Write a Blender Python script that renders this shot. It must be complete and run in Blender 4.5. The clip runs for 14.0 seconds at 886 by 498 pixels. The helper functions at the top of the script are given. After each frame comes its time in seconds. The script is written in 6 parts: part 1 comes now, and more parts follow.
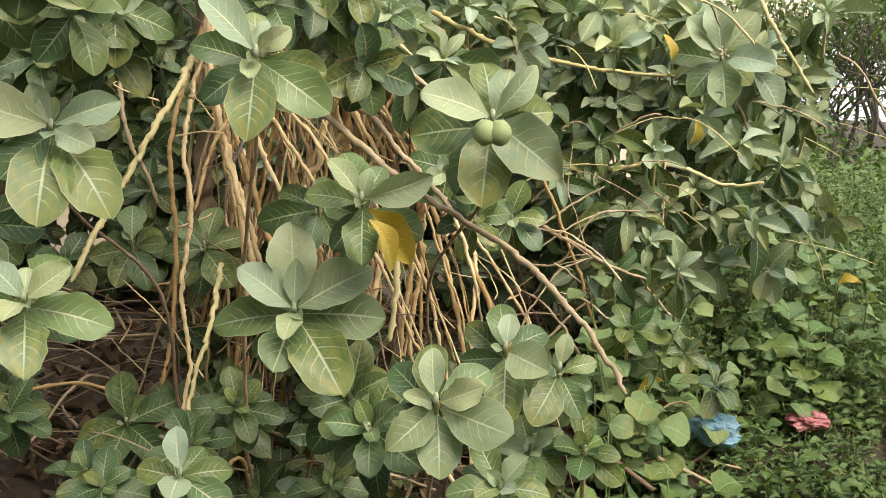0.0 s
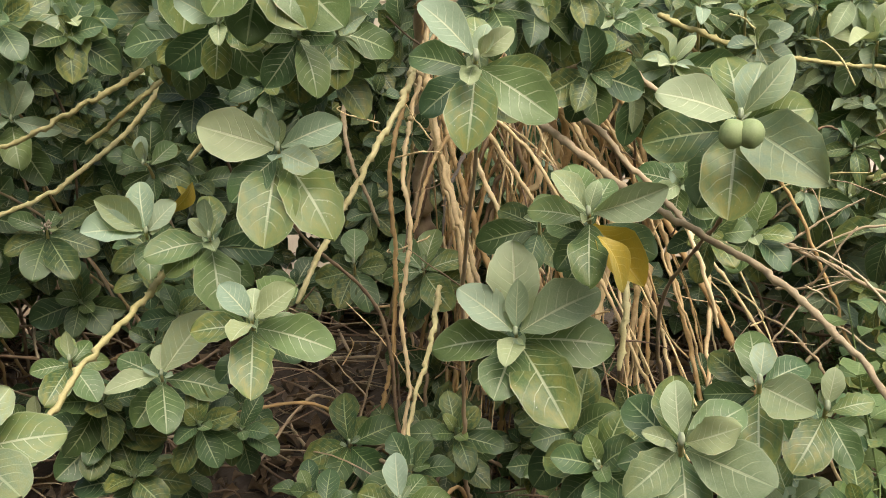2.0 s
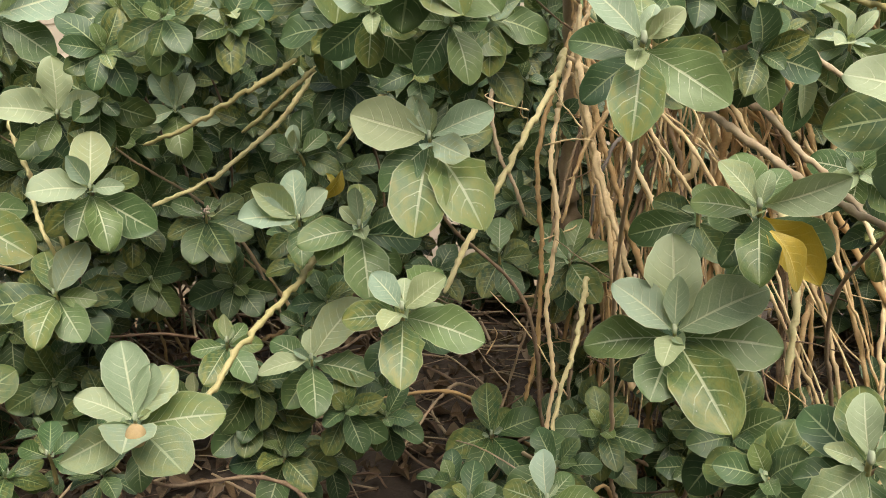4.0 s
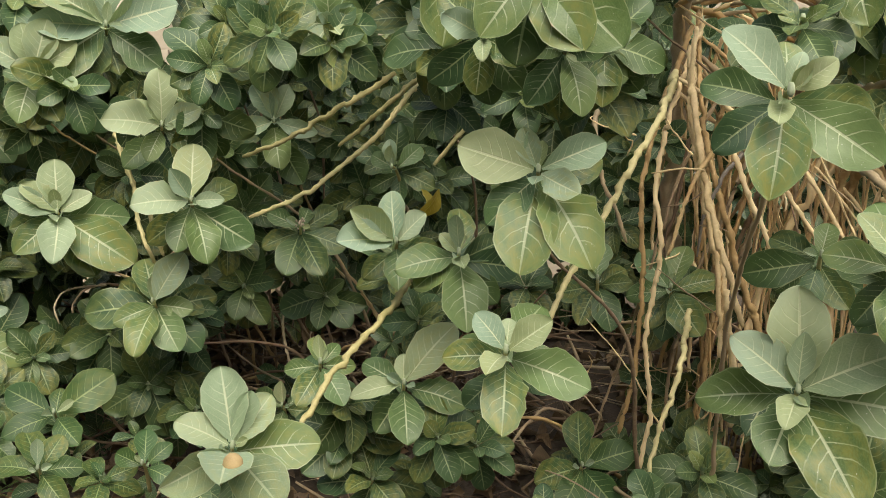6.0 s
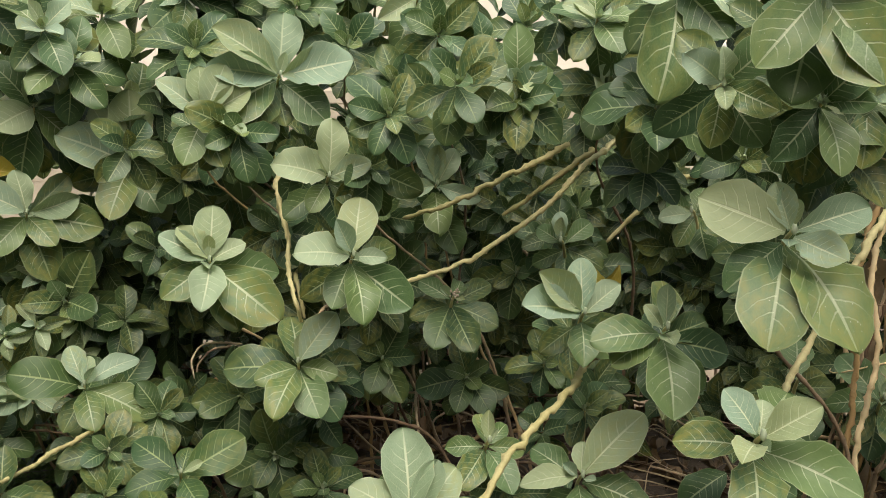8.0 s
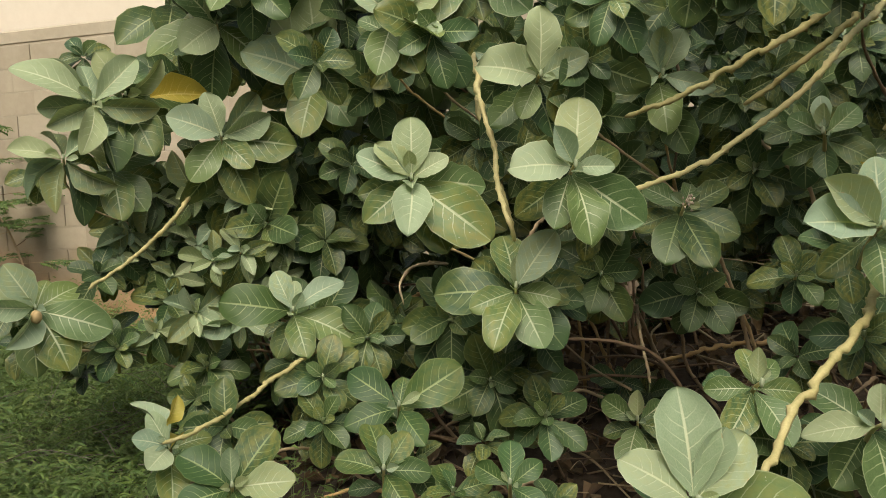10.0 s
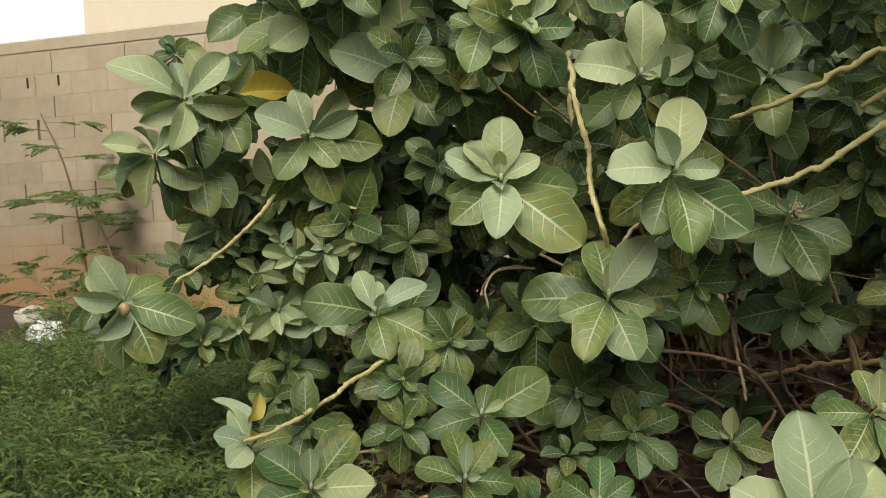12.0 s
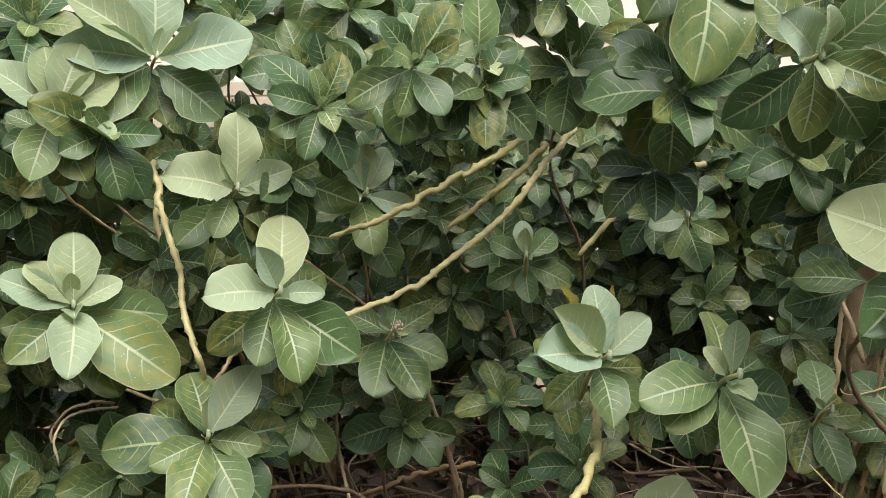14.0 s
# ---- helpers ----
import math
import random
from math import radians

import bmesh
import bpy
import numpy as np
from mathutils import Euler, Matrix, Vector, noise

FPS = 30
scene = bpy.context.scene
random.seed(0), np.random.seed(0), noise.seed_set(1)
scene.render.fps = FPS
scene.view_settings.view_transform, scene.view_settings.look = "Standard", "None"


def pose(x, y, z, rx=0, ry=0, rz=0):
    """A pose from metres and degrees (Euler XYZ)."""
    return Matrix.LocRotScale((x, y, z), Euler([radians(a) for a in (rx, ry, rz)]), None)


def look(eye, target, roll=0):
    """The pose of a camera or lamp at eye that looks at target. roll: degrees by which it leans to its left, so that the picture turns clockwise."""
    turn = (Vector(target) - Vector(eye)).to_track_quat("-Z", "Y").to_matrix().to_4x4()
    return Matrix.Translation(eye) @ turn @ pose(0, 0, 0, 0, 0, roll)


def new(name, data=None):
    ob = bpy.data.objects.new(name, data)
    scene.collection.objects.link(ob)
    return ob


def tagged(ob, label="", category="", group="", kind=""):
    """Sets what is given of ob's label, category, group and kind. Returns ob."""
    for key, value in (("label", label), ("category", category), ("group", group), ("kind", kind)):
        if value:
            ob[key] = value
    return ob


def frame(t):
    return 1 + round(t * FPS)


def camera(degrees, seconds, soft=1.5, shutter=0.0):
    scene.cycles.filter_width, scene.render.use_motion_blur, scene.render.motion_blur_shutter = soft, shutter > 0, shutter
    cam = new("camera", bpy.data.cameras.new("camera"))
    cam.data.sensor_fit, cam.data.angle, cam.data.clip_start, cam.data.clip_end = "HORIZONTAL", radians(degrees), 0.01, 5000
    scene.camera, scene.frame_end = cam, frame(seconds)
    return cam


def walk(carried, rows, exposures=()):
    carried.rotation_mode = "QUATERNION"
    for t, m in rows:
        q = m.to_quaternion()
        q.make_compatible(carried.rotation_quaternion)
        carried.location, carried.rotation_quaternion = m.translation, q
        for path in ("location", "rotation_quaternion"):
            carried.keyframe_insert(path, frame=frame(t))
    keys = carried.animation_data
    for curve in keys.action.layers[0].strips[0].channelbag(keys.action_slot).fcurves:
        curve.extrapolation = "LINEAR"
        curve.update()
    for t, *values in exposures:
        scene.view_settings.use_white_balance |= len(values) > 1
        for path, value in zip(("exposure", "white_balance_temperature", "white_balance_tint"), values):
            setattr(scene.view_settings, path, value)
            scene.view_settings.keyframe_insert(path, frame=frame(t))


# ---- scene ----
cam = camera(55.9, 14.0, soft=0.35)
ROWS = [
    (0.0, 0.000, -0.000, 1.500, 80.03, -2.02, 0.55),
    (0.5, -0.005, 0.107, 1.467, 80.49, -0.98, 3.45),
    (1.0, -0.024, 0.133, 1.459, 79.99, -0.73, 3.33),
    (1.5, -0.075, 0.101, 1.486, 80.46, -0.11, 11.71),
    (2.0, -0.037, 0.118, 1.468, 81.59, 0.70, 14.84),
    (2.5, -0.076, 0.111, 1.458, 81.61, 0.04, 14.73),
    (3.0, -0.119, 0.115, 1.466, 80.71, -0.09, 15.82),
    (3.5, -0.101, 0.113, 1.475, 81.12, 0.90, 19.48),
    (3.7, -0.079, 0.138, 1.472, 81.11, 1.33, 22.24),
    (5.8, -0.154, 0.169, 1.512, 80.19, 0.73, 27.83),
    (6.0, -0.161, 0.183, 1.548, 80.35, -0.04, 29.59),
    (6.5, -0.222, 0.197, 1.581, 90.27, -1.24, 30.86),
    (7.0, -0.282, 0.270, 1.595, 93.81, -2.37, 28.33),
    (7.5, -0.346, 0.199, 1.583, 88.10, -4.29, 30.07),
    (8.0, -0.467, 0.209, 1.412, 87.66, -4.20, 35.57),
    (8.5, -0.529, 0.273, 1.411, 82.50, -1.72, 41.04),
    (8.7, -0.557, 0.347, 1.400, 82.20, -1.12, 42.97),
    (10.8, -0.788, 0.334, 1.466, 78.80, -0.05, 49.77),
    (11.0, -0.777, 0.351, 1.440, 79.57, -0.42, 51.14),
    (11.5, -0.799, 0.362, 1.422, 80.09, -0.68, 51.79),
    (12.0, -0.812, 0.354, 1.431, 79.86, -0.68, 52.24),
    (12.5, -0.831, 0.352, 1.457, 79.23, -0.50, 51.96),
    (13.0, -0.854, 0.381, 1.444, 80.46, -1.76, 48.61),
    (13.5, -0.885, 0.395, 1.444, 82.57, -3.13, 37.84),
    (14.0, -0.949, 0.482, 1.451, 87.78, -1.84, 24.54),
]
EXPOSURES = [(0.0, 0.69, 6450, 9), (1.0, 0.65, 6450, 9), (1.6, 0.58, 6350, 9), (3.7, 0.58, 6300, 9), (5.8, 0.42, 6400, 5), (6.5, 0.36, 6050, 6), (7.0, 0.0, 5980, 7), (7.6, 0.14, 6000, 7),
             (8.2, 0.36, 6350, 5), (8.7, 0.36, 6400, 5), (10.8, 0.19, 6650, 2.5), (13.0, 0.23, 6600, 3), (13.5, 0.38, 6500, 5), (14.0, 0.62, 5950, 8)]
walk(cam, [(t, pose(x, y, z, rx, ry, rz)) for t, x, y, z, rx, ry, rz in ROWS], EXPOSURES)

# ---- light ----
world = bpy.data.worlds.new("sky")
scene.world = world
world.use_nodes = True
wn = world.node_tree
sky = wn.nodes.new("ShaderNodeTexSky")
sky.sky_type, sky.sun_disc = "NISHITA", False
sky.sun_elevation, sky.sun_rotation = radians(52), radians(143)
sky.air_density, sky.dust_density, sky.ozone_density = 1.0, 8.0, 1.0
wn.links.new(sky.outputs[0], wn.nodes["Background"].inputs[0])
wn.nodes["Background"].inputs[1].default_value = 0.12
sun_data = bpy.data.lights.new("sun", "SUN")
sun_data.energy, sun_data.angle, sun_data.color = 2.3, radians(60), (1.0, 0.95, 0.86)
sun = new("sun", sun_data)
sun.matrix_world = look((1.9, -0.9, 6.2), (-0.6, 2.5, 0.8))


# ---- materials ----
def mat(name, rough=0.6):
    m = bpy.data.materials.new(name)
    m.use_nodes = True
    b = m.node_tree.nodes["Principled BSDF"]
    b.inputs["Roughness"].default_value = rough
    return m, m.node_tree, b


def calc(nt, op, a, b=None, c=None):
    n = nt.nodes.new("ShaderNodeMath")
    n.operation = op
    for i, v in enumerate((a, b, c)):
        if v is None:
            continue
        if isinstance(v, (int, float)):
            n.inputs[i].default_value = v
        else:
            nt.links.new(v, n.inputs[i])
    return n.outputs[0]


def mix(nt, fac, a, b, blend="MIX"):
    n = nt.nodes.new("ShaderNodeMix")
    n.data_type, n.blend_type = "RGBA", blend
    for sock, v in ((n.inputs[0], fac), (n.inputs[6], a), (n.inputs[7], b)):
        if isinstance(v, (int, float)):
            sock.default_value = v
        elif isinstance(v, tuple):
            sock.default_value = (*v, 1)
        else:
            nt.links.new(v, sock)
    return n.outputs[2]


def texture(nt, scale, detail=4, rough=0.6, coord="Object", stretch=None):
    co = nt.nodes.new("ShaderNodeTexCoord").outputs[coord]
    if stretch:
        mp = nt.nodes.new("ShaderNodeMapping")
        mp.inputs["Scale"].default_value = stretch
        nt.links.new(co, mp.inputs[0])
        co = mp.outputs[0]
    n = nt.nodes.new("ShaderNodeTexNoise")
    n.inputs["Scale"].default_value, n.inputs["Detail"].default_value, n.inputs["Roughness"].default_value = scale, detail, rough
    nt.links.new(co, n.inputs["Vector"])
    return n.outputs[0]


def step(nt, value, lo, hi):
    n = nt.nodes.new("ShaderNodeMapRange")
    n.clamp = True
    n.inputs[1].default_value, n.inputs[2].default_value = lo, hi
    nt.links.new(value, n.inputs[0])
    return n.outputs[0]


def bump(nt, b, height, strength=0.3, distance=0.01):
    n = nt.nodes.new("ShaderNodeBump")
    n.inputs["Strength"].default_value, n.inputs["Distance"].default_value = strength, distance
    nt.links.new(height, n.inputs["Height"])
    nt.links.new(n.outputs[0], b.inputs["Normal"])


def leaf_material(name, dark, light, vein, rough=0.43, thin=0.18, spots=0.8, joined=False, blush=(0.30, 0.27, 0.05), side_veins=0.88):
    """Leaf blade: pale midrib and side veins along the leaf's own UV, mottling, dust specks, light that shines through."""
    m, nt, b = mat(name, rough)
    uv = nt.nodes.new("ShaderNodeUVMap")
    sep = nt.nodes.new("ShaderNodeSeparateXYZ")
    nt.links.new(uv.outputs[0], sep.inputs[0])
    u, v = sep.outputs[0], sep.outputs[1]
    if joined:
        rnd = nt.nodes.new("ShaderNodeNewGeometry").outputs["Random Per Island"]
    else:
        rnd = nt.nodes.new("ShaderNodeObjectInfo").outputs["Random"]
    rnd2 = calc(nt, "FRACT", calc(nt, "MULTIPLY", rnd, 17.31))
    side = calc(nt, "ABSOLUTE", calc(nt, "SUBTRACT", calc(nt, "MULTIPLY", u, 2.0), 1.0))
    rib = step(nt, side, 0.060, 0.030)
    taper = calc(nt, "SUBTRACT", 1.0, calc(nt, "MULTIPLY", calc(nt, "MULTIPLY", v, v), 0.6))
    rib = calc(nt, "MULTIPLY", rib, taper)
    # side veins sweep up and outwards from the midrib
    mott = texture(nt, 5.0, 3, coord="UV")
    crook = calc(nt, "MULTIPLY", calc(nt, "SUBTRACT", mott, 0.5), 0.06)
    half = calc(nt, "MULTIPLY", calc(nt, "GREATER_THAN", u, 0.5), 0.05)
    run = calc(nt, "ADD", calc(nt, "SUBTRACT", v, calc(nt, "MULTIPLY", calc(nt, "POWER", side, 1.2), 0.27)), calc(nt, "ADD", crook, half))
    saw = calc(nt, "ABSOLUTE", calc(nt, "SUBTRACT", calc(nt, "FRACT", calc(nt, "MULTIPLY", run, 7.5)), 0.5))
    fade = calc(nt, "MULTIPLY", calc(nt, "SUBTRACT", 1.0, calc(nt, "MULTIPLY", side, 0.95)), step(nt, v, 0.86, 0.70))
    veins = calc(nt, "MULTIPLY", step(nt, saw, 0.07, 0.025), fade)
    fine = texture(nt, 45.0, 3, 0.7, coord="UV")
    tone = calc(nt, "ADD", calc(nt, "MULTIPLY", rnd, 0.72), calc(nt, "MULTIPLY", mott, 0.85))
    tone = calc(nt, "SUBTRACT", tone, 0.28)
    col = mix(nt, step(nt, tone, 0.0, 1.0), dark, light)
    rnd3 = calc(nt, "FRACT", calc(nt, "MULTIPLY", rnd, 53.7))
    warm = mix(nt, 1.0, col, (1.13, 1.04, 0.80), "MULTIPLY")
    cool = mix(nt, 1.0, col, (0.90, 0.99, 1.10), "MULTIPLY")
    col = mix(nt, step(nt, rnd3, 0.1, 0.9), cool, warm)
    patch = calc(nt, "ADD", step(nt, mott, 0.40, 0.66), calc(nt, "MULTIPLY", calc(nt, "SUBTRACT", v, 0.5), 0.5))
    col = mix(nt, calc(nt, "MULTIPLY", step(nt, rnd2, 0.42, 0.95), calc(nt, "MULTIPLY", patch, 0.70)), col, blush)
    col = mix(nt, calc(nt, "MULTIPLY", step(nt, side, 0.95, 0.98), 0.45), col, vein)
    col = mix(nt, calc(nt, "MULTIPLY", step(nt, fine, 0.42, 0.66), 0.42), col, light)
    col = mix(nt, calc(nt, "MULTIPLY", calc(nt, "MULTIPLY", veins, step(nt, mott, 0.1, 0.5)), side_veins), col, vein)
    col = mix(nt, calc(nt, "MULTIPLY", rib, 0.95), col, vein)
    if spots:
        co = nt.nodes.new("ShaderNodeVectorMath")
        co.operation = "MULTIPLY_ADD"
        nt.links.new(uv.outputs[0], co.inputs[0])
        co.inputs[1].default_value = (1, 1.6, 1)
        nt.links.new(rnd, co.inputs[2])
        vo = nt.nodes.new("ShaderNodeTexVoronoi")
        vo.inputs["Scale"].default_value = 13.0
        nt.links.new(co.outputs[0], vo.inputs["Vector"])
        speck = calc(nt, "MULTIPLY", step(nt, vo.outputs["Distance"], 0.15, 0.07), step(nt, texture(nt, 9.0, 2, coord="UV"), 0.50, 0.58))
        col = mix(nt, calc(nt, "MULTIPLY", speck, spots), col, (0.62, 0.62, 0.50))
        # dry brown bitten rim on some leaves
        rim = calc(nt, "MULTIPLY", step(nt, side, 0.95, 1.0), step(nt, mott, 0.56, 0.62))
        col = mix(nt, calc(nt, "MULTIPLY", rim, 0.8), col, (0.42, 0.30, 0.12))
    nt.links.new(col, b.inputs["Base Color"])
    relief = calc(nt, "ADD", calc(nt, "MULTIPLY", rib, -0.9), calc(nt, "MULTIPLY", veins, -0.5))
    bump(nt, b, calc(nt, "ADD", relief, calc(nt, "MULTIPLY", mott, 0.5)), 0.35, 0.004)
    b.inputs["Specular IOR Level"].default_value = 0.5
    b.inputs["Sheen Weight"].default_value = 0.12
    tr = nt.nodes.new("ShaderNodeBsdfTranslucent")
    nt.links.new(mix(nt, 1.0, col, (1.0, 1.0, 0.55), "MULTIPLY"), tr.inputs[0])
    ms = nt.nodes.new("ShaderNodeMixShader")
    ms.inputs[0].default_value = thin
    nt.links.new(b.outputs[0], ms.inputs[1])
    nt.links.new(tr.outputs[0], ms.inputs[2])
    nt.links.new(ms.outputs[0], nt.nodes["Material Output"].inputs["Surface"])
    return m


def plain(name, a, b_, scale, rough=0.7, relief=0.3, depth=0.01, coord="Object", stretch=None, detail=5, spread=0.0):
    """Two-tone surface with grain at two scales; spread: how far single objects differ."""
    m, nt, b = mat(name, rough)
    big = texture(nt, scale, detail, 0.6, coord, stretch)
    fine = texture(nt, scale * 9, 3, 0.7, coord, stretch)
    f = calc(nt, "ADD", calc(nt, "MULTIPLY", big, 0.65), calc(nt, "MULTIPLY", fine, 0.35))
    if spread:
        r = nt.nodes.new("ShaderNodeObjectInfo").outputs["Random"]
        f = calc(nt, "ADD", f, calc(nt, "MULTIPLY", calc(nt, "SUBTRACT", r, 0.5), spread))
    nt.links.new(mix(nt, step(nt, f, 0.28, 0.72), a, b_), b.inputs["Base Color"])
    if relief:
        bump(nt, b, f, relief, depth)
    return m


VEIN = (0.58, 0.62, 0.40)
M_LEAF = leaf_material("leaf_mature", (0.052, 0.112, 0.032), (0.196, 0.276, 0.104), VEIN)
# old leaves' darker green; on low and inner shoots it also paints in shade
M_DARK = leaf_material("leaf_old_shaded", (0.028, 0.072, 0.022), (0.098, 0.162, 0.057), (0.42, 0.48, 0.24))
M_PALE = leaf_material("leaf_young", (0.250, 0.342, 0.205), (0.435, 0.512, 0.345), (0.70, 0.73, 0.50), 0.62, 0.24, 0.35, blush=(0.38, 0.40, 0.16), side_veins=0.7)
# darker copy of the leaf green: the shade inside the shrubs is in its colour
M_FILL = leaf_material("leaf_inner_shaded", (0.021, 0.056, 0.017), (0.086, 0.142, 0.051), (0.42, 0.46, 0.24), joined=True)
M_YELLOW = leaf_material("leaf_yellow", (0.42, 0.32, 0.035), (0.58, 0.46, 0.085), (0.68, 0.55, 0.18), 0.5, 0.3, 0.25, blush=(0.30, 0.27, 0.05))
M_FRESH = leaf_material("leaf_fresh", (0.031, 0.082, 0.020), (0.096, 0.170, 0.051), (0.42, 0.50, 0.22), 0.45, 0.3, 0.3)
M_HERB = leaf_material("leaf_herb", (0.075, 0.150, 0.030), (0.175, 0.270, 0.075), (0.30, 0.38, 0.14), 0.55, 0.3, 0.2)
M_GREY = leaf_material("leaf_grey", (0.130, 0.195, 0.100), (0.310, 0.380, 0.232), (0.50, 0.54, 0.34), 0.55, 0.25, 0.3)
# inner copy of leaf_grey, darkened the same way for shade
M_GREY_FILL = leaf_material("leaf_grey_inner_shaded", (0.075, 0.125, 0.066), (0.235, 0.300, 0.185), (0.48, 0.52, 0.32), 0.55, 0.25, 0.3, joined=True)
M_GRASS = leaf_material("leaf_grass", (0.042, 0.100, 0.019), (0.215, 0.315, 0.082), (0.16, 0.23, 0.07), 0.6, 0.3, 0.0, joined=True, blush=(0.20, 0.17, 0.05))
M_DULL = leaf_material("leaf_dull", (0.076, 0.150, 0.048), (0.200, 0.290, 0.118), (0.32, 0.40, 0.19), 0.6, 0.3, 0.2)
M_WEED = leaf_material("leaf_weed", (0.036, 0.098, 0.018), (0.142, 0.230, 0.060), (0.20, 0.27, 0.09), 0.6, 0.3, 0.0, joined=True, blush=(0.24, 0.20, 0.06))
M_STEM = plain("bark_tan", (0.50, 0.325, 0.140), (0.90, 0.695, 0.395), 14, 0.75, 0.5, 0.004, spread=0.9)
M_SHOOT = plain("shoot_green_tan", (0.40, 0.345, 0.135), (0.70, 0.610, 0.310), 26, 0.65, 0.4, 0.003, spread=0.4)
M_BRANCH = plain("bark_branch", (0.36, 0.270, 0.160), (0.60, 0.480, 0.310), 16, 0.75, 0.5, 0.004, spread=0.4)
M_TWIG = plain("twig_grey_brown", (0.20, 0.130, 0.078), (0.46, 0.340, 0.210), 16, 0.85, 0.5, 0.004, spread=0.7)
M_THORN = plain("twig_grey", (0.13, 0.105, 0.085), (0.30, 0.265, 0.225), 6, 0.9, 0.4, 0.01)
M_GREEN = plain("stalk_green", (0.10, 0.16, 0.045), (0.20, 0.26, 0.09), 20, 0.6, 0.2, 0.003)
M_BUD = plain("bud_pale", (0.30, 0.35, 0.21), (0.44, 0.48, 0.32), 60, 0.7, 0.3, 0.002)
M_FLOWER = plain("flower_cream_purple", (0.58, 0.50, 0.36), (0.46, 0.34, 0.27), 90, 0.7, 0.3, 0.002)
M_FRUIT = plain("fruit_green", (0.22, 0.30, 0.11), (0.36, 0.42, 0.20), 40, 0.6, 0.3, 0.003)
M_TAN_FRUIT = plain("fruit_tan", (0.36, 0.25, 0.11), (0.55, 0.40, 0.20), 45, 0.65, 0.3, 0.003)
M_SOIL = plain("soil", (0.034, 0.024, 0.016), (0.098, 0.070, 0.046), 3.5, 0.95, 0.9, 0.03)
# paler dirt added on the unseen path for bounced light; dark soil under shrubs
snt = M_SOIL.node_tree
sep_soil = snt.nodes.new("ShaderNodeSeparateXYZ")
snt.links.new(snt.nodes.new("ShaderNodeTexCoord").outputs["Object"], sep_soil.inputs[0])
edge_soil = calc(snt, "ADD", sep_soil.outputs[1], calc(snt, "MULTIPLY", texture(snt, 1.7, 4), 0.9))
dark_soil = snt.nodes["Principled BSDF"].inputs["Base Color"].links[0].from_socket
bounce_dirt = mix(snt, texture(snt, 6.0, 5), (0.085, 0.070, 0.050), (0.150, 0.122, 0.085))
snt.links.new(mix(snt, step(snt, edge_soil, 1.35, 1.75), bounce_dirt, dark_soil), snt.nodes["Principled BSDF"].inputs["Base Color"])
M_LITTER = leaf_material("litter_leaf", (0.060, 0.039, 0.023), (0.22, 0.148, 0.082), (0.26, 0.17, 0.09), 0.85, 0.1, 0.0, joined=True, blush=(0.20, 0.12, 0.06))
M_BLOCK = plain("concrete_block", (0.345, 0.285, 0.205), (0.475, 0.405, 0.305), 1.6, 0.95, 0.5, 0.006, spread=0.22)
# grey of the unseen wall added to block light
M_SHADE_WALL = plain("shade_wall_grey", (0.20, 0.185, 0.16), (0.29, 0.27, 0.235), 2.0, 0.95, 0.4, 0.01)
# near-black that paints the shade inside the weep holes
M_DARKNESS = plain("hole_shade", (0.012, 0.010, 0.008), (0.03, 0.024, 0.018), 30, 0.95, 0.3, 0.004)
M_MORTAR = plain("mortar", (0.350, 0.292, 0.212), (0.465, 0.398, 0.302), 14, 0.95, 0.5, 0.004)
M_PLASTER = plain("cream_plaster", (0.62, 0.535, 0.425), (0.70, 0.620, 0.510), 1.2, 0.9, 0.15, 0.004)
M_TRIM = plain("white_trim", (0.62, 0.595, 0.54), (0.72, 0.70, 0.65), 4, 0.8, 0.1, 0.003)
M_TEAL = plain("teal_shutter", (0.02, 0.20, 0.19), (0.04, 0.29, 0.27), 5, 0.5, 0.1, 0.003)


def splash(material):
    """Orange earth splashed up the foot of the wall, with a ragged upper rim."""
    nt = material.node_tree
    b = nt.nodes["Principled BSDF"]
    sep = nt.nodes.new("ShaderNodeSeparateXYZ")
    nt.links.new(nt.nodes.new("ShaderNodeTexCoord").outputs["Object"], sep.inputs[0])
    level = calc(nt, "ADD", sep.outputs[2], calc(nt, "MULTIPLY", calc(nt, "SUBTRACT", texture(nt, 1.3, 5), 0.5), 1.1))
    base = b.inputs["Base Color"].links[0].from_socket
    nt.links.new(mix(nt, calc(nt, "MULTIPLY", step(nt, level, 0.30, -0.35), 0.75), base, (0.47, 0.27, 0.125)), b.inputs["Base Color"])


splash(M_BLOCK)
splash(M_MORTAR)


# ---- building blocks ----
def mesh_from(name, verts, faces, material, uvs=None, smooth=True):
    me = bpy.data.meshes.new(name)
    me.from_pydata([tuple(v) for v in verts], [], faces)
    if uvs is not None:
        layer = me.uv_layers.new(name="UVMap")
        loops = np.empty(len(me.loops), dtype=np.int32)
        me.loops.foreach_get("vertex_index", loops)
        layer.data.foreach_set("uv", np.asarray(uvs, dtype=np.float32)[loops].ravel())
    me.materials.append(material)
    if smooth:
        me.polygons.foreach_set("use_smooth", [True] * len(me.polygons))
    me.update()
    return me


def part(name, bm_or_mesh, material, parent, label=""):
    """Links a mesh or bmesh as one object under a thing or a part."""
    me = bm_or_mesh
    if isinstance(me, bmesh.types.BMesh):
        me = bpy.data.meshes.new(name)
        bm_or_mesh.to_mesh(me)
        bm_or_mesh.free()
        me.materials.append(material)
    ob = new(name, me)
    ob.parent = parent
    return tagged(ob, label) if label else ob


# outline of a leaf: where its widest part lies, how full it is, how sharp its tip
PROFILES = {"broad": (1.48, 0.58, 0.04), "round": (1.36, 0.50, 0.0), "narrow": (1.05, 0.80, 0.08), "young": (1.30, 0.58, 0.02)}


